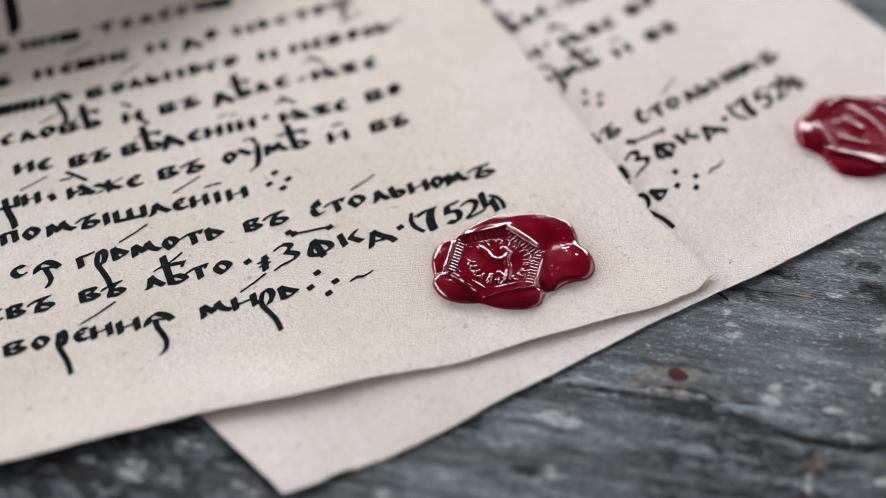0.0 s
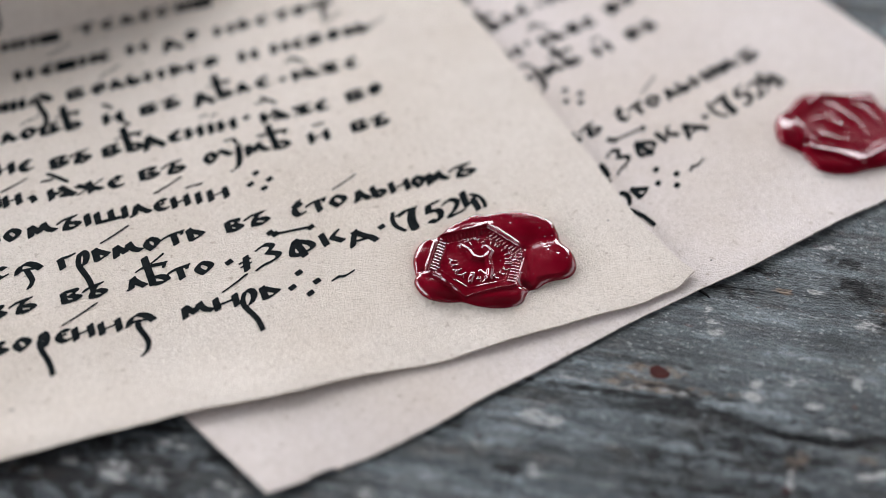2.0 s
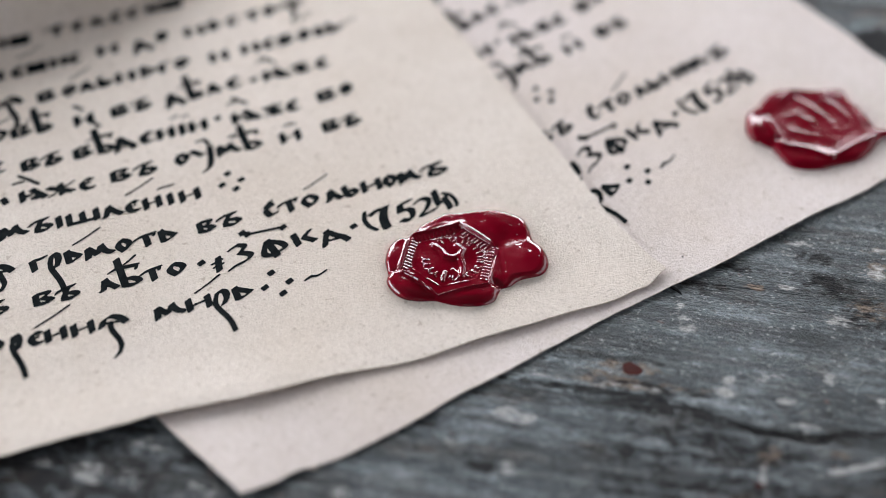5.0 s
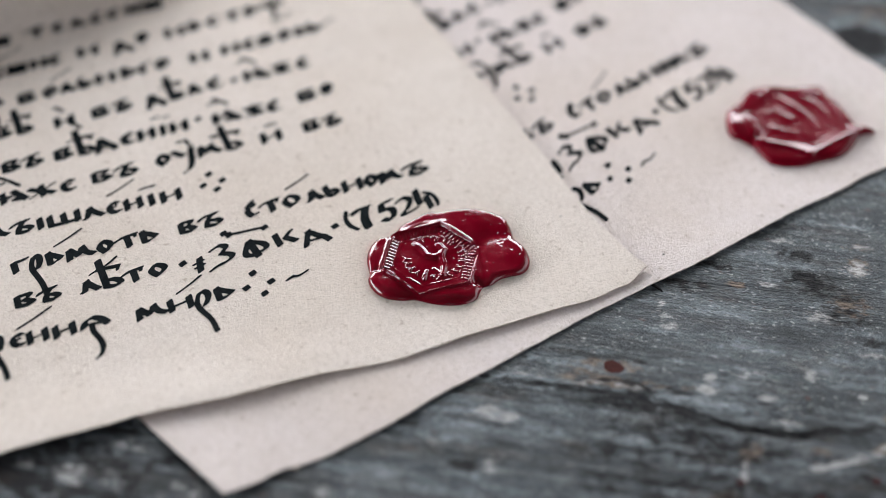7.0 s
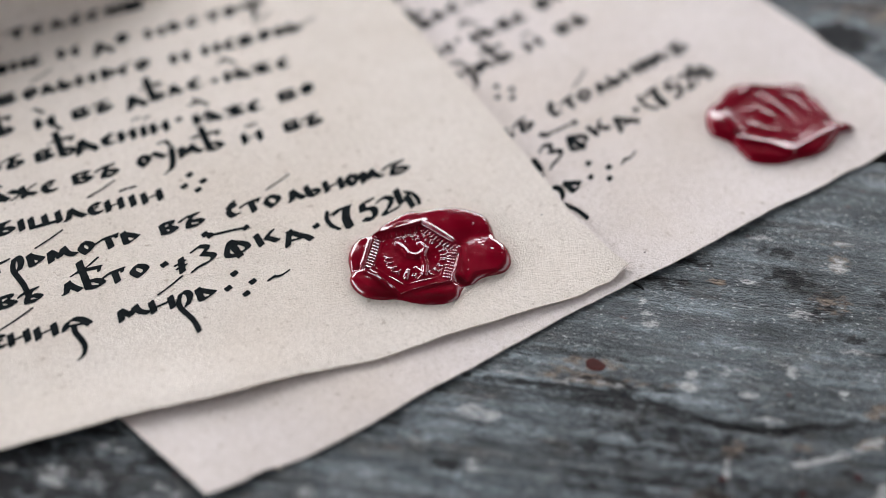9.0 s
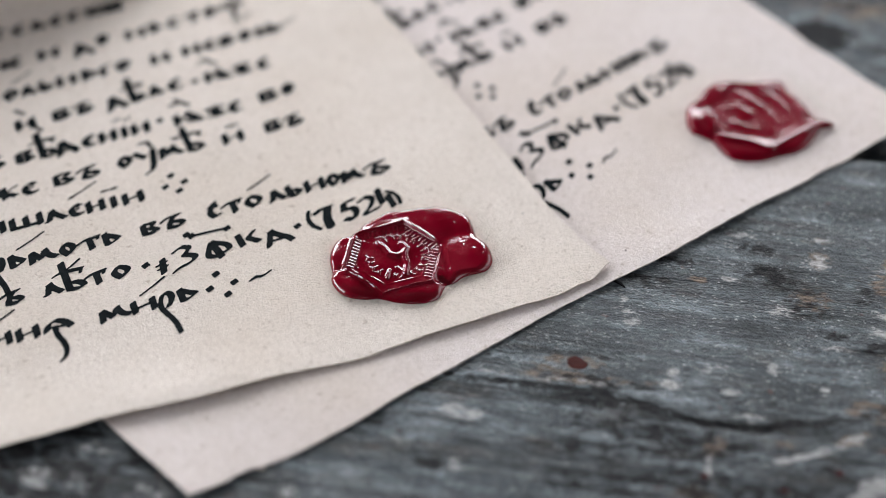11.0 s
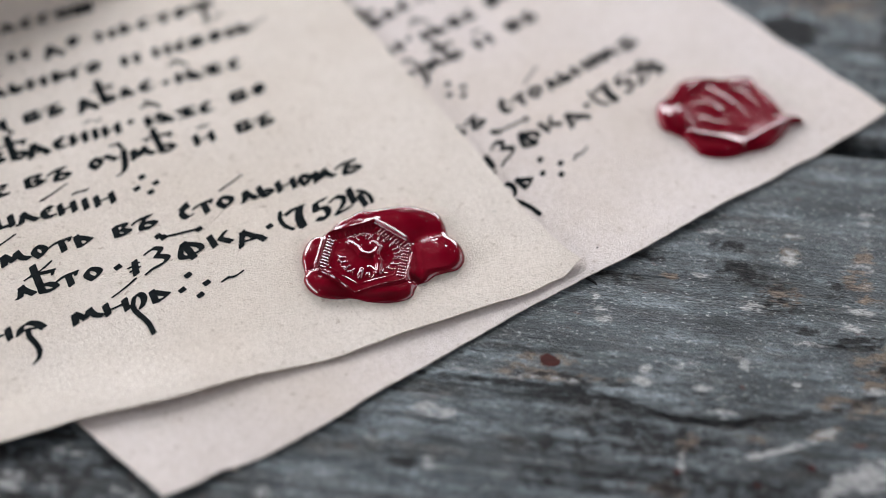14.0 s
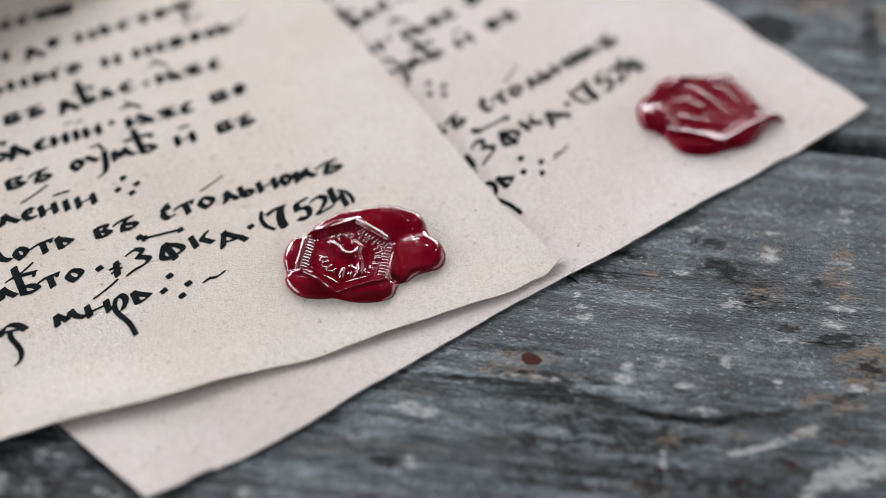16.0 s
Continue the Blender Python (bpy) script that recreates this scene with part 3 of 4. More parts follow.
# strokes in tenths of the letter's own width and height; * is a hairline, = a lighter stroke, + a heavy one
GLYPHS = {
    "а": "1,10.5 1.4,0.8;1.2,9.6 5,7.4 10.2,4.4;1.4,0.8 5,1.0 10.2,4.4", "в": "0.2,9 0.2,0.6;0.4,9 8.6,9.8 6,6.6 3.4,5.4;4,5.4 9.8,2.2 6,0.4 0.4,0.6",
    "г": "0.6,8.4 1,0;0.2,8.6 5,9 10,10.4", "д": "0.2,-2.6 0.8,1.4;1.0,1.2 2.8,10.6;2.4,10.2 5.6,5.4 8.8,1.8;*0.8,1.4 9,2.0;8.6,2.2 10.2,-1.6", "е": "9.6,8.8 5.4,10.2 0.4,5.6 3.6,0.4 9.6,1.0;*1,5.2 7.6,6.0",
    "ж": "0.2,8.6 9.4,1.2;9.8,9.6 0.6,0.6;5,10 5.2,0.2", "з": "1.7,13.6 5,17 9.2,14.4 5.4,9.2;5.4,9.2 10.8,6 8,1.4 2,-1.2;+1.8,-1.2 -0.6,-3.6", "н": "0.2,9.6 0.2,0.4;*0.2,3.8 9.8,6.4;9.8,9.8 9.8,0.6",
    "и": "0.2,9.6 0.2,0.4;*0.2,3.8 9.8,6.4;9.8,9.8 9.8,0.6", "і": "5,9.8 5,0.4", "к": "0,10 1.2,0;9.2,10.8 5.2,6.2 5.4,5.2 10.4,0.8", "л": "0,0.6 1.4,0.8;1.2,0.4 3.6,9.4;3.2,9.2 6,4.6 10,0.8",
    "м": "0.6,8.8 0.2,-0.2;1,8.4 4,2.6;4,2.4 6.2,9.6;6,9.4 7.4,3.4 10.2,1.4", "о": "4,9.8 0.2,5.2 4.4,0.2;4,9.8 8,8.4 10,5 4.4,0.2", "п": "1,9 1,0;0,8.6 9,9.4;8.8,9.6 9,0.6",
    "р": "=2.6,9.8 -1.2,4.8 -2.2,-0.6 1.4,-7 6.2,-14.6 7.8,-25;2.2,9.4 5,11.2 9.6,9.6 9.6,4.4 5,-0.6", "с": "9.6,8.4 5,10 0.4,5 4.6,0.2 9.8,2", "ꙅ": "7.6,11 9,8.4 5.4,9.6 0.4,5 4.2,0 9.8,1.6;2.8,9.6 8.2,13.4",
    "т": "5.6,8.8 6,0;0,6.6 1.8,8.6 10,10.2;*10,10 9.6,8", "у": "0,10.4 3.6,5.8 5,4.6;+9.8,11.4 8.8,0 7.4,-6.6;7.6,-6 6.2,-9.6 3.4,-11.4", "ф": "3,13.6 -0.8,1.2 4.4,0.2;+3.2,13.6 5.6,-1.4;3.4,13 9.6,9 10.6,4 5.6,1.6",
    "ш": "0.2,9.6 0.2,0.4;0.2,0.6 9.8,1.4;5,9.4 5,0.8;9.8,10 9.8,0.4", "щ": "0.2,9.6 0.2,0.4;0.2,0.6 9.8,1.4;5,9.4 5.2,-2 6.8,-12 7.0,-19;9.8,10 9.8,0.4", "ъ": "0,7 1.6,9.2 8.8,10.6;6.4,10 3.4,4.8 2.8,1;2.8,0.6 7.6,0 10.6,3.0 7.4,5.2 3.8,4.8",
    "ь": "0.4,10 1,0.8 6,0.2 9.8,2.6 6.6,5.6 1.4,5", "ѣ": "+1.6,25 2.2,12 2.6,0.8;2.6,0.8 6,-0.2 10.4,1.6 7,6.4 2.8,5.8;-2.6,15 0,17 10.2,16.6;*10.2,16.6 9.4,13.4", "я": "+0,2.6 1.2,8 4.6,11 8.2,8 10.2,3.2;*0.8,5.2 8,4.8;=3.8,5 3.6,-1 5.4,-8 6.2,-15 4.8,-21 2.8,-23.5",
    "я2": "+0,3.2 1.4,8.6 4.8,11 8,8.4 10.2,4;*0.8,5.4 8,4.8;=4.2,5 5.4,-1.4 6,-6.6 3.6,-11.6", "ꙗ": "0,9.6 0,0.4;0,5 3.6,5;4.6,10.4 9.6,0.6;7.4,5.4 3.6,2.0 9.6,1.6", "҂": "6.4,10.4 3.8,-1.4;*-1.4,5.6 9.6,8.0;*-0.8,2.2 9.6,4.2",
    "7": "+0.2,10.8 3,12.4 11.6,13.8;+10.6,13.4 7.4,5 7.8,-5;+9,13 6,4.6 6.4,-4.4;1.4,9.6 3.4,11", "5": "+10.8,14.6 2.6,13 1.4,6.4;+1.6,6.6 9,7.6 10.2,2 6,-3.4 0.4,-1.6;2.8,12.8 2.4,7", "2": "0.6,10.6 4.8,14.2 9.6,11 6,3.6 0.4,-1.4 3.4,-1.6;3,-1.6 10.4,1.2",
    "4": "1.4,17.4 0.8,3.2 8,8;8.2,10.2 9.6,-1.4;2,17.4 1.6,4", "(": "*3,14 -0.8,8 0.4,0.6 8.6,-4.6;*3.4,13.6 0,7 2.4,0 9,-4.4", ")": "*0.6,13.8 6.4,11.6 10,5.8 9.2,-0.6;*1,13.4 6.8,10.8 9.4,5 8.8,-0.4",
    "~": "*0,3 3.4,5 6,4 10.4,7.2;*0.4,3.4 3,5.4", ",": "+2,7 4,6;4,6 6,2", "·": "+3.6,6.2 6.4,3.8",
    "|": "+2,18 3,-3;+6,18 8,-3;+10,16 12,-1", "▪": "0.8,1 9,9;0.8,8 9,2;0.6,4.6 9.8,5.4",
}


def nib_field(pts, X, Y, wide):
    """How far each grid point lies from the ink of one stroke (less than nothing: inside)."""
    best = np.full(X.shape, 9.0)
    hx, hy = math.cos(NIB_A) * wide / 2, math.sin(NIB_A) * wide / 2
    for (ax, ay), (bx, by) in zip(pts[:-1], pts[1:]):
        quad = [(ax - hx, ay - hy), (ax + hx, ay + hy), (bx + hx, by + hy), (bx - hx, by - hy)]
        area = sum(quad[i][0] * quad[(i + 1) % 4][1] - quad[(i + 1) % 4][0] * quad[i][1] for i in range(4))
        if area < 0:
            quad.reverse()
        dist, inside = np.full(X.shape, 9.0), np.ones(X.shape, bool)
        for i in range(4):
            (px, py), (qx, qy) = quad[i], quad[(i + 1) % 4]
            ex, ey = qx - px, qy - py
            ll = ex * ex + ey * ey + 1e-12
            t = np.clip(((X - px) * ex + (Y - py) * ey) / ll, 0, 1)
            dist = np.minimum(dist, np.hypot(X - px - t * ex, Y - py - t * ey))
            inside &= (ex * (Y - py) - ey * (X - px)) >= 0
        best = np.minimum(best, np.where(inside, -dist, dist))
    return best - NIB_R


def curve_points(pts, n=5):
    """The stroke with its bends rounded."""
    if len(pts) < 3:
        return pts
    out = [pts[0]]
    for i in range(1, len(pts) - 1):
        p, c, q = np.array(pts[i - 1]), np.array(pts[i]), np.array(pts[i + 1])
        a, b = c + (p - c) * 0.45, c + (q - c) * 0.45
        for t in np.linspace(0, 1, n):
            out.append(tuple((1 - t) ** 2 * a + 2 * t * (1 - t) * c + t * t * b))
    return out + [pts[-1]]


INK_CELL = 0.13


def inked(strokes, seed):
    """The inked area of some strokes, (points in millimetres, breadth of the nib), as small faces."""
    allp = np.array([p for s, _ in strokes for p in s])
    gxs = np.arange(allp[:, 0].min() - 1.0, allp[:, 0].max() + 1.0, INK_CELL)
    gys = np.arange(allp[:, 1].min() - 1.0, allp[:, 1].max() + 1.0, INK_CELL)
    X, Y = np.meshgrid(gxs, gys, indexing="ij")
    D = np.full(X.shape, 9.0)
    for s, wide in strokes:
        D = np.minimum(D, nib_field(curve_points(s), X, Y, wide))
    D = D + 0.07 * smooth_noise(X * 1.9 + seed, Y * 1.9 + seed * 0.37, 77, 3)
    verts, index, faces = [], {}, []

    def vert(key, x, y):
        if key not in index:
            index[key] = len(verts)
            verts.append((x, y))
        return index[key]

    low = np.minimum(np.minimum(D[:-1, :-1], D[1:, :-1]), np.minimum(D[1:, 1:], D[:-1, 1:]))
    for i, j in zip(*np.nonzero(low < 0)):
        ring = [(i, j), (i + 1, j), (i + 1, j + 1), (i, j + 1)]
        val = [D[c] for c in ring]
        poly = []
        for k in range(4):
            a, b = ring[k], ring[(k + 1) % 4]
            da, db = val[k], val[(k + 1) % 4]
            if da < 0:
                poly.append(vert(a, gxs[a[0]], gys[a[1]]))
            if (da < 0) != (db < 0):
                lo, hi = (a, b) if a < b else (b, a)
                t = D[lo] / (D[lo] - D[hi])
                poly.append(vert((lo, hi), gxs[lo[0]] + t * (gxs[hi[0]] - gxs[lo[0]]), gys[lo[1]] + t * (gys[hi[1]] - gys[lo[1]])))
        poly = list(dict.fromkeys(poly))
        if len(poly) > 2:
            faces.append(poly)
    return verts, faces


def numbers(text):
    return [[float(n) for n in item.split("/")] for item in text.split()]


# each line: its words (letters, middle height at the start and at the end, then middle / breadth of each letter along the line), hairline marks, dots
LINES = (
    ((
        ("▪ ▪ ▪", 141.0, 141.0, "-140/5.5 -134.5/5 -129/5"),
        ("▪ ▪ ▪ ▪", 141.2, 141.8, "-119.5/5 -114.5/5 -109/5 -104/5"),
        ("▪ ▪", 142, 142, "-94.5/5 -88.5/5"),
        ("|", 137.6, 137.6, "-132.2/3.2"),
    ), "", ""),
    ((
        ("в н н ш", 129.8, 130.1, "-136.5/4.8 -129.7/4.0 -124.9/4.3 -119.4/5.2"),
        ("т е л е с н ш", 131.1, 132.3, "-110.1/5.8 -104.2/3.7 -99.1/4.4 -94.3/3.6 -89.8/3.7 -84.5/3.7 -79.3/5.3"),
    ), "-121.2/123.2/-115.2/126.1", ""),
    ((
        ("ъ", 117.4, 117.4, "-138.6/4.8"),
        ("н е ш н е", 117.5, 118.6, "-128.5/4.8 -122.6/4.1 -117.7/5.1 -112.2/4.3 -108.1/3.7"),
        ("и", 119.1, 119.1, "-99.5/5.4"),
        ("д о", 118.1, 120.0, "-90.8/5.6 -85.3/3.8"),
        ("н а с т о я2", 119.5, 122.1, "-76.9/5.3 -71.5/3.6 -66.7/3.9 -61.4/4.7 -56.5/4.1 -50.7/7.0"),
    ), "", ""),
    ((
        ("ш н н я", 106.4, 106.4, "-141.0/5.5 -136.2/3.5 -132.2/3.7 -126.7/6.1"),
        ("в о л ь н а г о", 106.2, 107.9, "-117.7/5.2 -112.2/4.4 -107.7/4.3 -103.2/4.1 -98.0/5.2 -92.1/4.8 -87.6/3.8 -83.4/4.4"),
        ("и", 107.5, 107.5, "-73.9/5.0"),
        ("н е в о л ь", 108.0, 109.6, "-65.6/4.9 -60.7/3.7 -55.9/4.6 -51.2/4.0 -47.1/3.3 -43.1/4.5"),
    ), "-110.7/110.8/-105.7/113.7 -52.2/114.1/-46.8/117.8 -41.1/109.7/-37.1/111.7", ""),
    ((
        ("с л о в ѣ", 95.0, 95.1, "-141.7/3.9 -136.8/4.5 -132.0/4.7 -126.4/5.8 -121.4/5.3"),
        ("и", 94.3, 94.3, "-111.5/5.0"),
        ("в ъ", 94.9, 95.3, "-102.2/5.1 -97.1/5.4"),
        ("д ѣ л е", 94.7, 96.1, "-88.8/5.4 -83.6/4.9 -78.6/4.0 -73.6/4.2"),
        ("ꙗ ж е", 96.0, 96.5, "-62.3/7.0 -56.0/5.3 -50.5/3.8"),
    ), "-132.9/98.7/-128.1/101.0 -112.7/100.1/-110.9/98.1 -65.8/101.8/-63.2/102.7 -64.2/103.5/-61.5/100.5", "-68.4/95.6"),
    ((
        ("н е", 83.7, 83.4, "-139.9/4.9 -135.1/3.9"),
        ("в ъ", 82.3, 82.5, "-127.0/5.1 -122.2/5.6"),
        ("в ѣ д е н і н", 82.6, 83.0, "-114.3/5.2 -109.2/5.8 -104.4/5.7 -99.0/4.0 -94.2/4.6 -90.1/2.0 -86.1/4.8"),
        ("ꙗ ж е", 82.7, 82.8, "-74.0/7.5 -67.2/5.4 -62.4/3.9"),
        ("в о", 84.1, 84.8, "-53.0/5.5 -48.0/3.9"),
    ), "-91.5/87.8/-90.0/88.2 -88.8/87.4/-87.5/87.9 -77.1/88.6/-74.6/88.8 -75.5/90.4/-72.6/87.2 -110.9/94.3/-108.4/90.6", "-80.9/84.2"),
    ((
        ("щ н", 72.4, 72.3, "-146.4/7.1 -140.4/4.6"),
        (",", 71.5, 71.5, "-135.6/3.4"),
        ("ꙗ ж е", 71.4, 71.0, "-128.8/6.9 -122.4/7.4 -116.4/4.4"),
        ("в ъ", 71.6, 71.7, "-107.8/5.7 -102.2/6.1"),
        ("о у м ѣ", 72.3, 72.5, "-93.0/4.4 -88.0/6.1 -81.6/6.4 -75.9/5.9"),
        ("и", 71.9, 71.9, "-66.3/5.5"),
        ("в ъ", 72.7, 72.9, "-55.6/5.1 -50.8/5.3"),
    ), "-141.9/76.1/-135.8/78.8 -132.5/76.6/-130.1/76.7 -130.7/79.0/-126.9/74.8 -88.1/77.4/-86.1/77.6 -86.1/77.6/-85.7/75.5 -66.5/76.2/-63.9/76.2 -80.2/76.6/-78.7/77.0", ""),
    ((
        ("п о м ъ і ш л е н і н", 60.7, 59.4, "-147.7/4.8 -142.7/4.9 -136.0/7.0 -129.7/5.8 -125.4/2.5 -119.9/8.1 -113.1/5.7 -108.3/4.1 -103.6/4.7 -99.3/2.3 -94.7/5.3"),
    ), "-108.5/64.3/-101.6/67.9 -101.0/63.9/-99.6/64.1 -98.8/64.1/-97.4/64.2", "-84.3/63.8 -81.9/60.7 -86.6/60.3 -83.9/58.0"),
    ((
        ("с я2", 48.8, 48.1, "-148.0/4.2 -141.6/6.5"),
        ("г р а м о т а", 47.8, 47.6, "-132.8/4.6 -129.2/3.3 -125.1/4.4 -119.1/7.1 -113.4/4.6 -108.4/6.2 -103.2/4.7"),
        ("в ъ", 47.8, 48.1, "-93.8/4.9 -88.5/6.2"),
        ("ꙅ т о л ь н о м ъ", 48.1, 49.2, "-78.7/3.8 -74.1/5.7 -68.9/5.3 -63.2/4.7 -58.8/4.4 -53.7/5.3 -49.0/4.3 -44.3/6.0 -38.0/7.0"),
    ), "-124.0/51.6/-117.3/55.2 -68.7/52.7/-62.6/55.8", ""),
    ((
        ("е в ъ", 36.5, 36.8, "-155.5/4.0 -150.6/4.7 -145.1/6.2"),
        ("в ъ", 36.7, 36.5, "-134.1/5.4 -129.0/5.7"),
        ("л ѣ т о", 36.3, 36.2, "-119.8/5.0 -115.0/6.3 -109.9/5.8 -104.2/5.2"),
        ("҂ з", 34.8, 35.1, "-94.8/3.5 -89.6/6.6"),
        ("ф", 35.3, 35.3, "-81.6/6.6"),
        ("к", 36.6, 36.6, "-74.1/5.7"),
        ("д", 35.2, 35.2, "-67.4/7.1"),
        ("( 7 5 2 4 )", 37.2, 37.6, "-58.0/3.7 -55.5/5.3 -49.2/4.7 -44.4/5.5 -40.0/4.3 -38.0/4.0"),
    ), "-114.8/41.5/-112.0/43.5 -85.8/42.0/-77.6/41.8", "-98.4/36.2 -62.1/36.7 -85.9/42.0 -77.5/41.7 -86.9/42.8"),
    ((
        ("в о р е н н я", 25.5, 24.3, "-152.8/5.8 -147.6/4.9 -142.9/3.0 -138.8/4.1 -134.3/5.1 -128.4/5.4 -121.7/6.9"),
        ("м н р а", 23.9, 24.0, "-109.0/7.6 -102.4/6.0 -97.1/4.0 -92.4/5.0"),
        ("~", 24.0, 24.0, "-75.4/6.4"),
    ), "-137.8/28.4/-129.7/32.6 -102.1/27.4/-95.9/31.1", "-84.5/28.0 -81.4/24.1 -87.2/23.9 -83.9/20.9"),
)


def letter_strokes(ch, u, v, wide, bold=1.0):
    """The pen strokes of one letter round its middle, in millimetres of the sheet."""
    out = []
    lean = 0.06
    for s in GLYPHS[ch].split(";"):
        nib = bold * NIB_W * {"*": 0.40, "=": 0.74, "+": 1.10}.get(s[0], 1.0)
        reach = max(wide - 1.45, 0.4) / 10
        pts = [[float(n) for n in p.split(",")] for p in s.lstrip("*+=").split()]
        out.append(([(u + (x - 5) * reach + lean * (y - 5) * BODY, v + (y - 5) * BODY) for x, y in pts], nib))
    return out


def line_shape(words, marks, dots, seed, bold):
    verts, faces = [], []

    def add(strokes):
        p, f = inked(strokes, seed + len(verts) * 0.01)
        n = len(verts)
        verts.extend(p)
        faces.extend([[n + k for k in face] for face in f])

    for letters, v0, v1, places in words:
        places = numbers(places)
        for k, (ch, (u, wide)) in enumerate(zip(letters.split(), places)):
            share = k / max(1, len(places) - 1)
            add(letter_strokes(ch, u, v0 + (v1 - v0) * share, wide, bold))
    for a, b, c, d in numbers(marks):
        add([([(a, b), (a + (c - a) * 0.5, b + (d - b) * 0.45), (c, d)], NIB_W * 0.50)])
    for u, v in numbers(dots):
        add(letter_strokes("·", u, v, 2.7))
    return np.array(verts), faces


def write(root, height, least=-400):
    for p, faces in SHAPES:
        keep = p[:, 0] > least
        faces = [f for f in faces if all(keep[k] for k in f)]
        if not faces:
            continue
        used = sorted({k for f in faces for k in f})
        where = {k: i for i, k in enumerate(used)}
        q = p[used]
        z = height(q[:, 0], q[:, 1]) + THICK * 1000 + 0.045
        me = mesh_of("text_line", np.stack([q[:, 0], q[:, 1], z], 1) / 1000, [[where[k] for k in f] for f in faces], INK)
        tagged(under(new("text_line", me), root), "black ink lettering")


SHAPES = [line_shape(words, marks, dots, 3.0 * n, 1.16 if n < 6 else 1.04) for n, (words, marks, dots) in enumerate(LINES)]
write(upper, front_z)
write(lower, back_z, -104)


# ---- the wax seals ----
def wrapped(knots, angle):
    """A smooth closed curve through (degrees, value) knots."""
    a = np.array([k[0] for k in knots], float)
    r = np.array([k[1] for k in knots], float)
    a3, r3 = np.concatenate([a - 360, a, a + 360]), np.concatenate([r, r, r])
    i = np.clip(np.searchsorted(a3, angle, "right") - 1, 1, len(a3) - 3)
    t = (angle - a3[i]) / (a3[i + 1] - a3[i])
    m0 = (r3[i + 1] - r3[i - 1]) / (a3[i + 1] - a3[i - 1]) * (a3[i + 1] - a3[i])
    m1 = (r3[i + 2] - r3[i]) / (a3[i + 2] - a3[i]) * (a3[i + 1] - a3[i])
    return (2 * t ** 3 - 3 * t ** 2 + 1) * r3[i] + (t ** 3 - 2 * t ** 2 + t) * m0 + (-2 * t ** 3 + 3 * t ** 2) * r3[i + 1] + (t ** 3 - t ** 2) * m1


def ridge(x, y, pts, width):
    best = np.full(x.shape, 99.0)
    for (ax, ay), (bx, by) in zip(pts[:-1], pts[1:]):
        ex, ey = bx - ax, by - ay
        t = np.clip(((x - ax) * ex + (y - ay) * ey) / (ex * ex + ey * ey + 1e-9), 0, 1)
        best = np.minimum(best, np.hypot(x - ax - t * ex, y - ay - t * ey))
    return np.exp(-(best / width) ** 2)


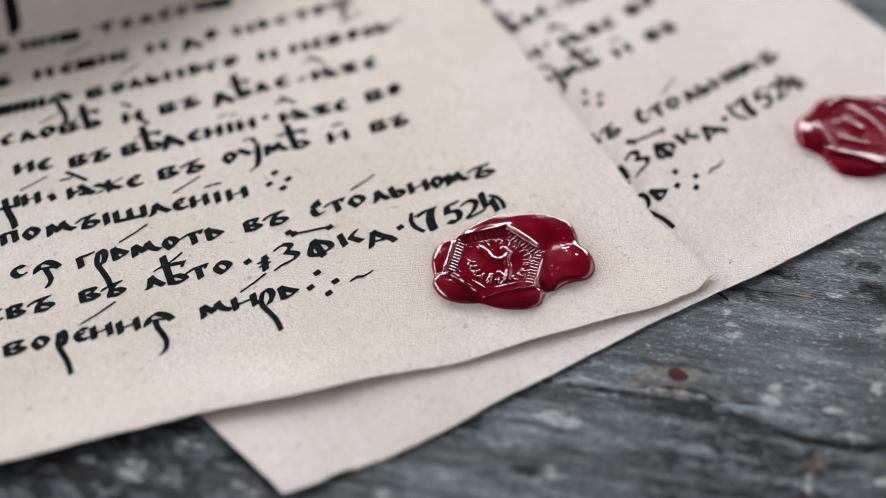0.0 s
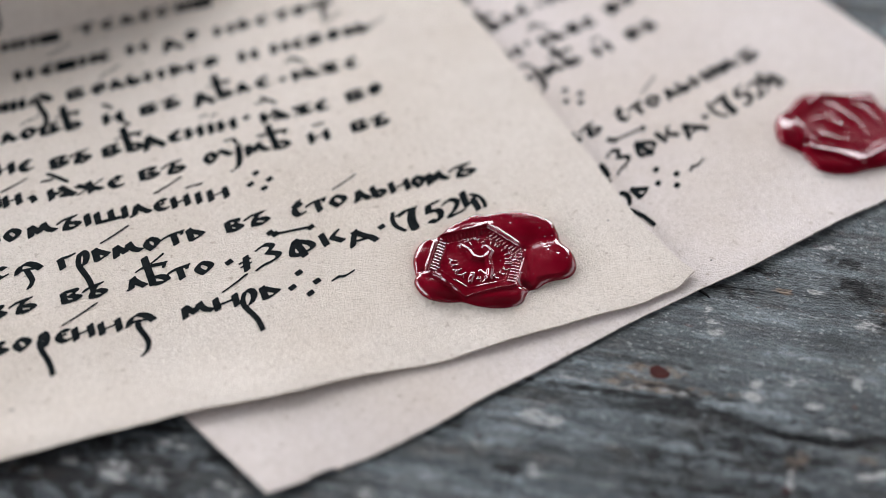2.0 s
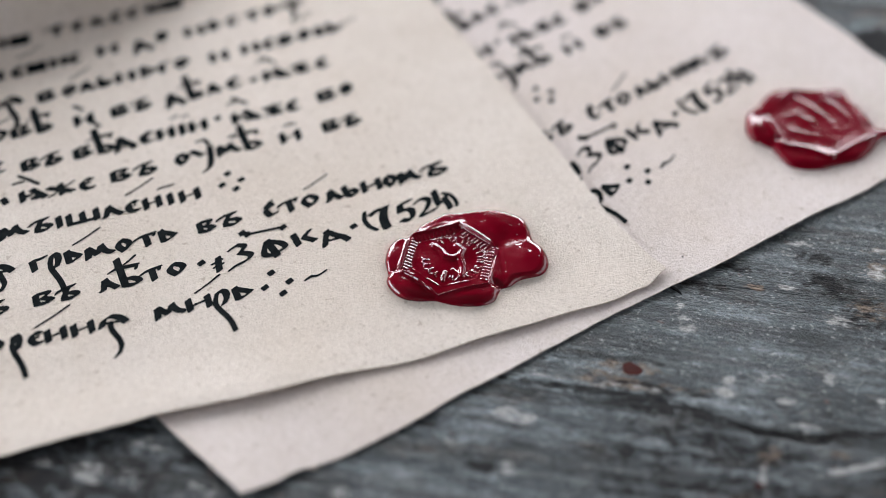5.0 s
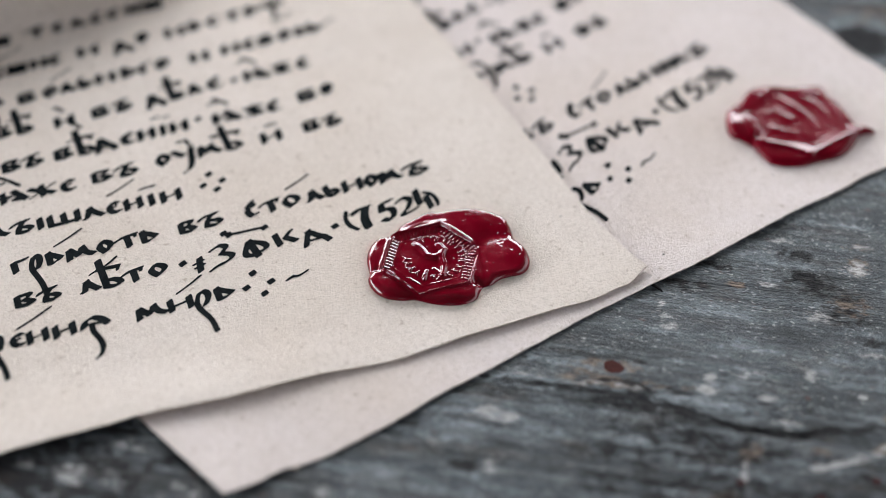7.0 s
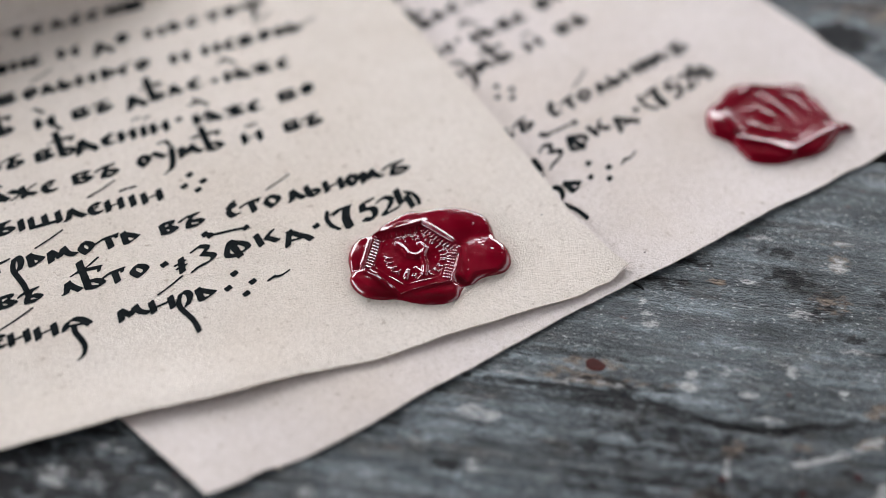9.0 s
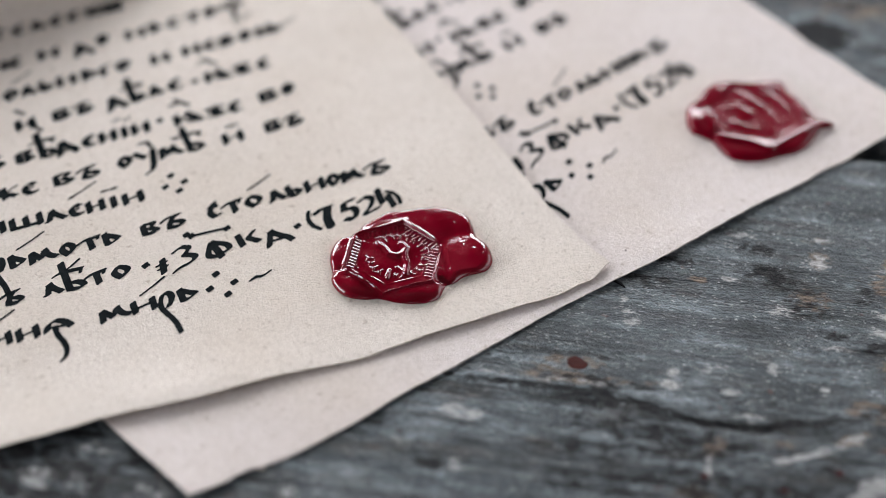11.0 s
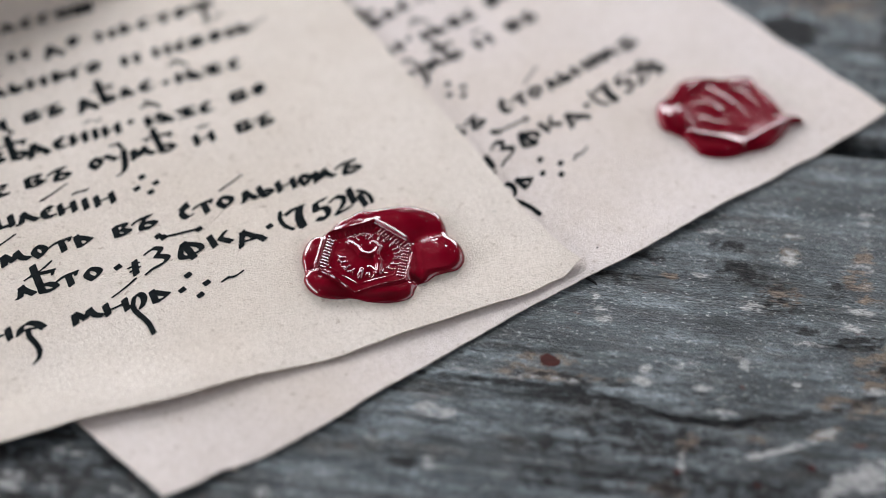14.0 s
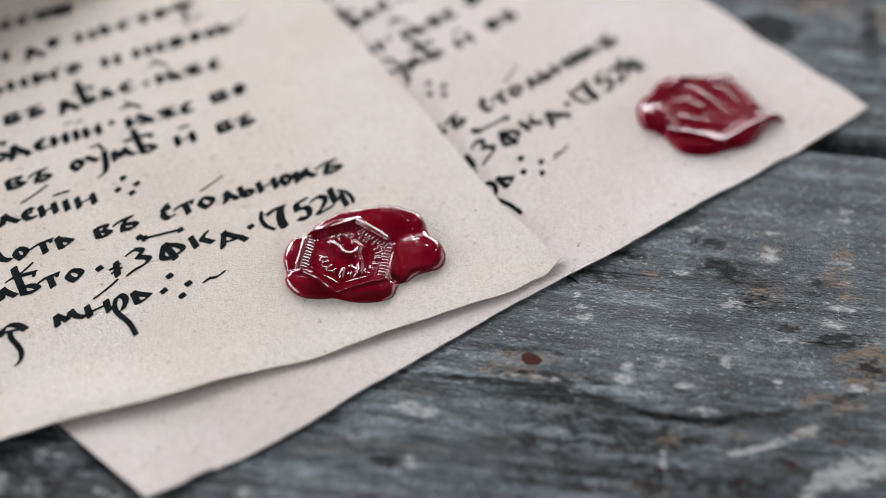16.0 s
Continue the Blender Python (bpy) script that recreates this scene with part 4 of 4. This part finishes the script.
def wax_seal(knots, hexagon, lips, valleys, lobes, folds, m, root_z, seed, label, sharp):
    """A poured puddle pressed by a six-sided stamp, in millimetres. knots: (degrees, reach) of the outline; hexagon: middle x, y, radius, turn; lips: (degrees, height)
    of the wax squeezed up along the stamp; valleys: lines at which two flows meet, depth, breadth; lobes: x, y, height, breadth; folds: lines, height, breadth."""
    na, nr = 460, 170
    ang = np.arange(na) * 360 / na
    R = wrapped(knots, ang)
    q = np.linspace(0, 1, nr) ** 0.75
    Q, Aa = np.meshgrid(q, ang, indexing="ij")
    X, Y = Q * R[None, :] * np.cos(np.radians(Aa)), Q * R[None, :] * np.sin(np.radians(Aa))
    hx, hy, hr, ht = hexagon
    x, y = X - hx, Y - hy
    c, s = math.cos(radians(ht)), math.sin(radians(ht))
    x, y = x * c + y * s, -x * s + y * c
    ap = hr * math.cos(math.pi / 6)
    normals = [(math.cos(math.radians(30 + 60 * k)), math.sin(math.radians(30 + 60 * k))) for k in range(6)]
    wobble = 0.16 * smooth_noise(X * 0.35, Y * 0.35, seed + 2, 2)
    far = np.max([x * n[0] + y * n[1] for n in normals], 0) + wobble      # reach towards the nearest side
    din = far - ap
    hexang = np.degrees(np.arctan2(Y - hy, X - hx)) % 360
    lip_h = np.clip(wrapped(lips, hexang), 0, 3)
    edge_d = (1 - Q) * R[None, :]
    # the poured outside: round-shouldered flows with valleys between them
    turn_r = 2.0 - 0.7 * np.sin(np.radians(Aa))                          # the far rim is steeper than the near one
    shoulder = np.sqrt(np.clip(1 - (1 - np.clip(edge_d / turn_r, 0, 1)) ** 2, 0, 1))
    outside = 1.45 + 0.10 * smooth_noise(X * 0.25, Y * 0.25, seed, 2)
    for lx, ly, high, broad in lobes:
        outside = outside + high * np.exp(-((X - lx) ** 2 + (Y - ly) ** 2) / broad ** 2)
    for line, depth, broad in valleys:
        outside = outside - depth * ridge(X, Y, line, broad)
    outside = outside + lip_h * np.exp(-(np.clip(din, 0, 99) / 0.6) ** 2) * (0.85 + 0.3 * smooth_noise(X * 0.5, Y * 0.5, seed + 9, 2))
    for line, high, broad in folds:
        outside = outside + high * ridge(X, Y, line, broad)
    outside = outside * shoulder
    # the pressed inside: a toothed border, a ring of worn unreadable signs and a mark
    inside = (0.95 if sharp > 0.5 else 1.2) + 0.015 * x + 0.05 * smooth_noise(x * 0.4, y * 0.4, seed + 3, 2) + 0.02 * sharp * smooth_noise(x * 2.0, y * 2.0, seed + 4, 2)
    inside = inside + (0.16 + 0.14 * sharp) * step(ap - 2.4, ap, far) * np.where(y < -2, 0.3, 1.0)
    relief = np.zeros_like(x)
    for k, n in enumerate(normals):
        a, b = x * n[0] + y * n[1], -x * n[1] + y * n[0]
        mine = a >= np.max([x * o[0] + y * o[1] for o in normals], 0) - 1e-6
        band = step(ap - 2.2, ap - 1.8, a) * (1 - step(ap - 0.6, ap - 0.2, a)) * mine
        teeth = (0.5 + 0.5 * np.sin(b * 2 * math.pi / 0.98 + 0.8 * a + k)) ** 1.5
        relief += sharp * (0.0 if k in (3, 4) else 0.15) * band * teeth
        relief += 0.10 * sharp * np.exp(-((a - ap + 2.5) / 0.22) ** 2) * mine * (0.7 + 0.4 * np.sin(b * 0.9 + 2 * k))
    rng = random.Random(seed)
    cx2, cy2 = 1.2, 0.2
    for k in range(22 if sharp > 0.5 else 0):
        a0 = 2 * math.pi * (k + rng.uniform(-0.12, 0.12)) / 22
        if 0.35 < (k / 22) < 0.42:
            continue
        at = lambda da, r: (cx2 + r * math.cos(a0 + da), cy2 + r * math.sin(a0 + da))
        kind = rng.randrange(4)
        lines = [[at(0, 5.6), at(0.02, 6.9)]]
        if kind == 0:
            lines += [[at(0, 6.4), at(0.10, 7.2)], [at(0, 6.4), at(-0.10, 7.2)]]
        elif kind == 1:
            lines += [[at(0.10, 5.6), at(0.0, 6.2), at(0.10, 7.0)]]
        elif kind == 2:
            lines += [[at(0.12, 5.6), at(0.12, 6.9)], [at(0, 6.2), at(0.12, 6.3)]]
        else:
            lines += [[at(-0.09, 7.0), at(0.09, 6.9)]]
        for pts in lines:
            relief += rng.uniform(0.10, 0.19) * ridge(x, y, pts, 0.17)
    mark = ([(-1.6, 5.4), (-0.8, 3.8), (-0.4, 1.6), (1.1, 0.5), (2.8, 0.6), (3.9, 2.1), (3.3, 3.8)], [(2.6, 0.6), (2.5, -1.1), (2.2, -3.2), (1.1, -5.8)],
            [(-0.1, -3.2), (1.0, -5.8)], [(-3.3, -5.8), (-2.0, -3.4)])
    worn_mark = ([(4.2, 6.6), (4.0, 3.4), (3.4, 0.0), (2.4, -3.1), (1.0, -5.6)], [(-3.1, 6.4), (-0.5, 4.6)], [(-0.9, 2.9), (-0.4, 0.1)], [(7.4, 5.2), (8.6, 0.4), (6.6, -5.4)], [(-6.4, 1.8), (-4.2, -3.4)])
    for k, pts in enumerate(mark if sharp > 0.5 else worn_mark):
        high, broad = (0.17, 0.90) if sharp < 0.5 else (0.85, 0.54) if k < 2 else (0.4, 0.34)
        relief += high * ridge(x, y, pts, broad)
    inside = inside + 0.7 * np.tanh(relief / 0.7) + (1 - sharp) * (0.07 * smooth_noise(x * 0.5, y * 0.5, seed + 6, 3) + 0.06 * smooth_noise(x * 1.1, y * 1.1, seed + 8, 2))
    wall = step(-0.15, 0.35, din) if sharp > 0.5 else step(-1.9, 0.5, din)
    Z = np.minimum(inside * (1 - wall) + outside * wall, shoulder * 3.4)
    for k in range(6):                                              # small pits where bubbles burst
        pa, pr = radians(rng.uniform(-6, 12)), rng.uniform(13.5, 17)
        Z -= rng.uniform(0.05, 0.16) * sharp * np.exp(-((X - pr * math.cos(pa)) ** 2 + (Y - pr * math.sin(pa)) ** 2) / 0.08)
    grainy = np.exp(-(edge_d / 2.4) ** 2) * step(0.3, 0.8, np.sin(np.radians(Aa + 8))) * sharp      # pebbled skin at the far rim
    Z += 0.035 * smooth_noise(X * 2.9, Y * 2.9, seed + 5, 2) * grainy
    Z = np.where(Q >= 0.999, 0.0, Z)
    verts = [(0, 0, Z[0].mean())] + [(X[i, j], Y[i, j], Z[i, j]) for i in range(1, nr) for j in range(na)]
    idx = lambda i, j: 1 + (i - 1) * na + j % na
    faces = [(0, idx(1, j), idx(1, j + 1)) for j in range(na)]
    faces += [(idx(i, j), idx(i + 1, j), idx(i + 1, j + 1), idx(i, j + 1)) for i in range(1, nr - 1) for j in range(na)]
    faces.append(tuple(idx(nr - 1, j) for j in range(na - 1, -1, -1)))
    flat = np.concatenate([[din[0, 0]], din[1:].ravel()])
    split = -0.35 if sharp > 0.5 else -1.4
    pressed = [f for f in faces if len(f) < 5 and max(flat[k] for k in f) < split]
    poured = [f for f in faces if len(f) > 4 or max(flat[k] for k in f) >= split]
    ob = tagged(new("wax_seal"), label, "wax seal", "wax seals on the sheets")
    ob.matrix_world = m @ Matrix.Translation((0, 0, root_z))
    for nm, some, words in (("poured_wax", poured, "smooth glossy poured rim"), ("imprint", pressed, "six-sided stamped relief")):
        used = sorted({k for f in some for k in f})
        where = {k: n for n, k in enumerate(used)}
        me = mesh_of(nm, np.array([verts[k] for k in used]) / 1000, [[where[k] for k in f] for f in some], WAX if sharp > 0.5 else WAX_DULL)
        tagged(under(new(nm, me), ob), words)
    return ob


wax_seal(((7, 18.1), (19, 19.6), (27, 20.7), (35, 20.4), (47, 19.5), (58, 18.2), (71, 17.0), (84, 17.1), (94, 16.2), (109, 15.8), (117, 15.3), (128, 15.9), (133, 17.1), (142, 17.7), (155, 17.7), (170, 17.2), (178, 18.1), (189, 18.1), (199, 17.3), (209, 15.5), (221, 13.3), (238, 13.2), (254, 13.5), (270, 13.8), (281, 13.5), (290, 12.1), (298, 11.6), (307, 12.5), (318, 13.3), (324, 14.9), (330, 17.7), (338, 19.1), (346, 19.4), (356, 19.1)),
         (-2.8, 1.9, 11.6, -2), ((4, 0.2), (30, 0.35), (60, 0.5), (90, 0.3), (120, 0.35), (150, 0.5), (180, 0.9), (210, 1.3), (240, 1.1), (262, 0.75), (285, 0.8), (305, 0.55), (335, 0.1)),
         (([(8.6, 2.4), (13.0, 3.6), (19.0, 3.2)], 0.2, 1.6), ([(4.4, -8.6), (6.6, -11.4)], 0.8, 1.0), ([(-8.4, -7.4), (-10.8, -9.6)], 0.35, 1.6), ([(-14.6, 2.0), (-18.0, 2.8)], 0.7, 0.9), ([(-8.6, 11.6), (-9.6, 14.0)], 0.6, 1.0), ([(8.8, 1.6), (6.4, -8.4)], 0.35, 0.9)),
         ((9.0, 9.4, 0.75, 5.6), (13.0, -3.0, 0.36, 5.4), (-2.4, -10.6, 0.55, 3.6), (-14.4, -3.4, 0.65, 3.2), (-14.6, 7.2, 0.35, 2.4), (0.5, 14.0, 0.3, 3.0)),
         (([(-16.2, 2.2), (-14.4, 1.0)], 0.5, 0.7), ([(4.4, 9.4), (6.0, 6.2), (7.4, 3.6)], 0.45, 0.6), ([(-6.4, 12.6), (-1.0, 13.2), (4.4, 12.0)], 0.12, 0.6)),
         FRONT @ Matrix.Translation((-0.043, 0.016, 0)), (float(front_z(np.float64(-43), np.float64(16))) + THICK * 1000 - 0.1) / 1000, 11,
         "glossy dark red wax seal with a six-sided imprint", 1.0)
wax_seal(((9, 13.3), (22, 15.4), (33, 14.0), (51, 12.7), (70, 13.2), (84, 14.5), (97, 15.0), (112, 14.7), (120, 14.9), (132, 16.4), (147, 16.9), (156, 17.2), (166, 17.0), (172, 15.7), (184, 14.9), (197, 16.1), (207, 17.4), (218, 17.4), (232, 16.7), (248, 15.6), (267, 16.0), (284, 15.8), (300, 15.8), (308, 16.6), (313, 19.4), (319, 15.0), (340, 13.4), (357, 13.2)),
         (-0.3, 0.3, 12.4, 12), ((14, 0.3), (45, 0.35), (75, 0.35), (105, 0.1), (135, 0.0), (165, 0.25), (195, 0.3), (225, 0.1), (248, 0.0), (270, 0.0), (300, 0.0), (330, 0.2)),
         (([(-12.4, 0.4), (-15.6, -0.6)], 0.7, 1.1), ([(9.4, -8.6), (11.4, -10.6)], 0.5, 0.9)),
         ((-13.6, 6.6, 0.9, 2.8), (-11.0, -9.4, 0.15, 3.6), (2.6, -14.0, 0.2, 3.0), (-2.0, 13.4, 0.3, 3.0)),
         (([(-10.4, 6.6), (-11.6, 2.8), (-13.3, -0.1), (-11.5, -3.6), (-8.9, -6.8), (-7.0, -10.5), (-6.2, -12.1)], 0.55, 0.75), ([(-6.2, -12.1), (-2.0, -12.1), (3.0, -12.0), (6.7, -12.1), (9.0, -12.6)], 0.42, 0.72)),
         BACK @ Matrix.Translation((-0.037, 0.014, 0)), (float(back_z(np.float64(-37), np.float64(14))) + THICK * 1000 - 0.1) / 1000, 23,
         "glossy dark red wax seal with a blurred six-sided imprint", 0.15)


# ---- small things on the planks ----
def drop_mesh(name, rx, ry, h, seed, material):
    n, rings = 48, 10
    rng = np.random.RandomState(seed)
    ph = rng.rand(4) * 6
    verts = [(0, 0, h)]
    for i in range(1, rings + 1):
        for j in range(n):
            a = 2 * math.pi * j / n
            w = 1 + 0.09 * math.sin(2 * a + ph[0]) + 0.06 * math.sin(3 * a + ph[1]) + 0.03 * math.sin(7 * a + ph[2])
            q = i / rings
            verts.append((rx * w * q * math.cos(a), ry * w * q * math.sin(a), h * (1 - q ** 4)))
    idx = lambda i, j: 1 + (i - 1) * n + j % n
    faces = [(0, idx(1, j), idx(1, j + 1)) for j in range(n)]
    faces += [(idx(i, j), idx(i + 1, j), idx(i + 1, j + 1), idx(i, j + 1)) for i in range(1, rings) for j in range(n)]
    faces.append(tuple(idx(rings, j) for j in range(n - 1, -1, -1)))
    return mesh_of(name, verts, faces, material)


for x, y, rx, ry in ((35.5, 332.0, 2.9, 2.6), (88.6, 301.5, 0.9, 0.8), (76.6, 296.5, 0.8, 0.7), (60.5, 300.2, 0.9, 0.8)):
    ob = new("paint_drop", drop_mesh("paint_drop", rx / 1000, ry / 1000, 0.00016, int(x), DRIP))
    ob.matrix_world = pose(x / 1000, y / 1000, TOP - 0.00006, 0, 0, -9)
    tagged(ob, "dried dark red drop of paint on the grey planks", "paint drop", "red drops on the planks")


def splinter_mesh(length, thick, seed):
    rng = np.random.RandomState(seed)
    n, m = 14, 8
    verts, faces = [], []
    for i in range(n):
        q = i / (n - 1)
        r = thick * (0.25 + 0.75 * math.sin(math.pi * min(1, 0.12 + q * 0.85))) * (0.85 + 0.3 * rng.rand())
        for j in range(m):
            a = 2 * math.pi * j / m
            verts.append(((q - 0.5) * length, 0.12 * length * math.sin(q * 2.6) + r * math.cos(a), thick * 0.9 + r * math.sin(a) + 0.1 * length * (q > 0.7) * (q - 0.7)))
    for i in range(n - 1):
        faces += [(i * m + j, (i + 1) * m + j, (i + 1) * m + (j + 1) % m, i * m + (j + 1) % m) for j in range(m)]
    faces += [tuple(range(m - 1, -1, -1)), tuple((n - 1) * m + j for j in range(m))]
    return mesh_of("splinter", verts, faces, SOOT)


sp = new("splinter", splinter_mesh(0.0040, 0.00036, 3))
sp.matrix_world = pose(0.0458, 0.3567, TOP - 0.0001, 0, 0, -48)
tagged(sp, "thin dark wood splinter lying by the paper edge", "splinter")


# ---- specks and a torn fibre on the paper ----
# dark specks of dirt, given the ink's colour
for x, y, z, r in ((48.1, 367.5, 0.42, 0.30), (75.6, 396.3, 0.42, 0.22), (-100.7, 312.0, 0.0, 0.35), (24.9, 379.2, 0.0, 0.22)):
    sheet_m, high = (BACK, back_z) if z else (FRONT, front_z)
    p = sheet_m.inverted() @ Vector((x / 1000, y / 1000, TOP))
    top = float(high(np.float64(p.x * 1000), np.float64(p.y * 1000))) / 1000 + THICK
    ob = new("dark_speck", drop_mesh("dark_speck", r / 1000, r * 0.7 / 1000, 0.00006, int(abs(x)), INK))
    ob.matrix_world = sheet_m @ Matrix.Translation((p.x, p.y, top - 0.000005))
    tagged(ob, "tiny dark speck on the beige paper", "ink speck", "specks on the paper")
ob = new("paper_shred", drop_mesh("paper_shred", 0.0009, 0.0006, 0.0004, 8, PAPER))
ob.matrix_world = pose(-0.0309, 0.3008, TOP - 0.00005, 0, 0, 30)
tagged(ob, "tiny pale paper shred on the grey planks", "paper shred")
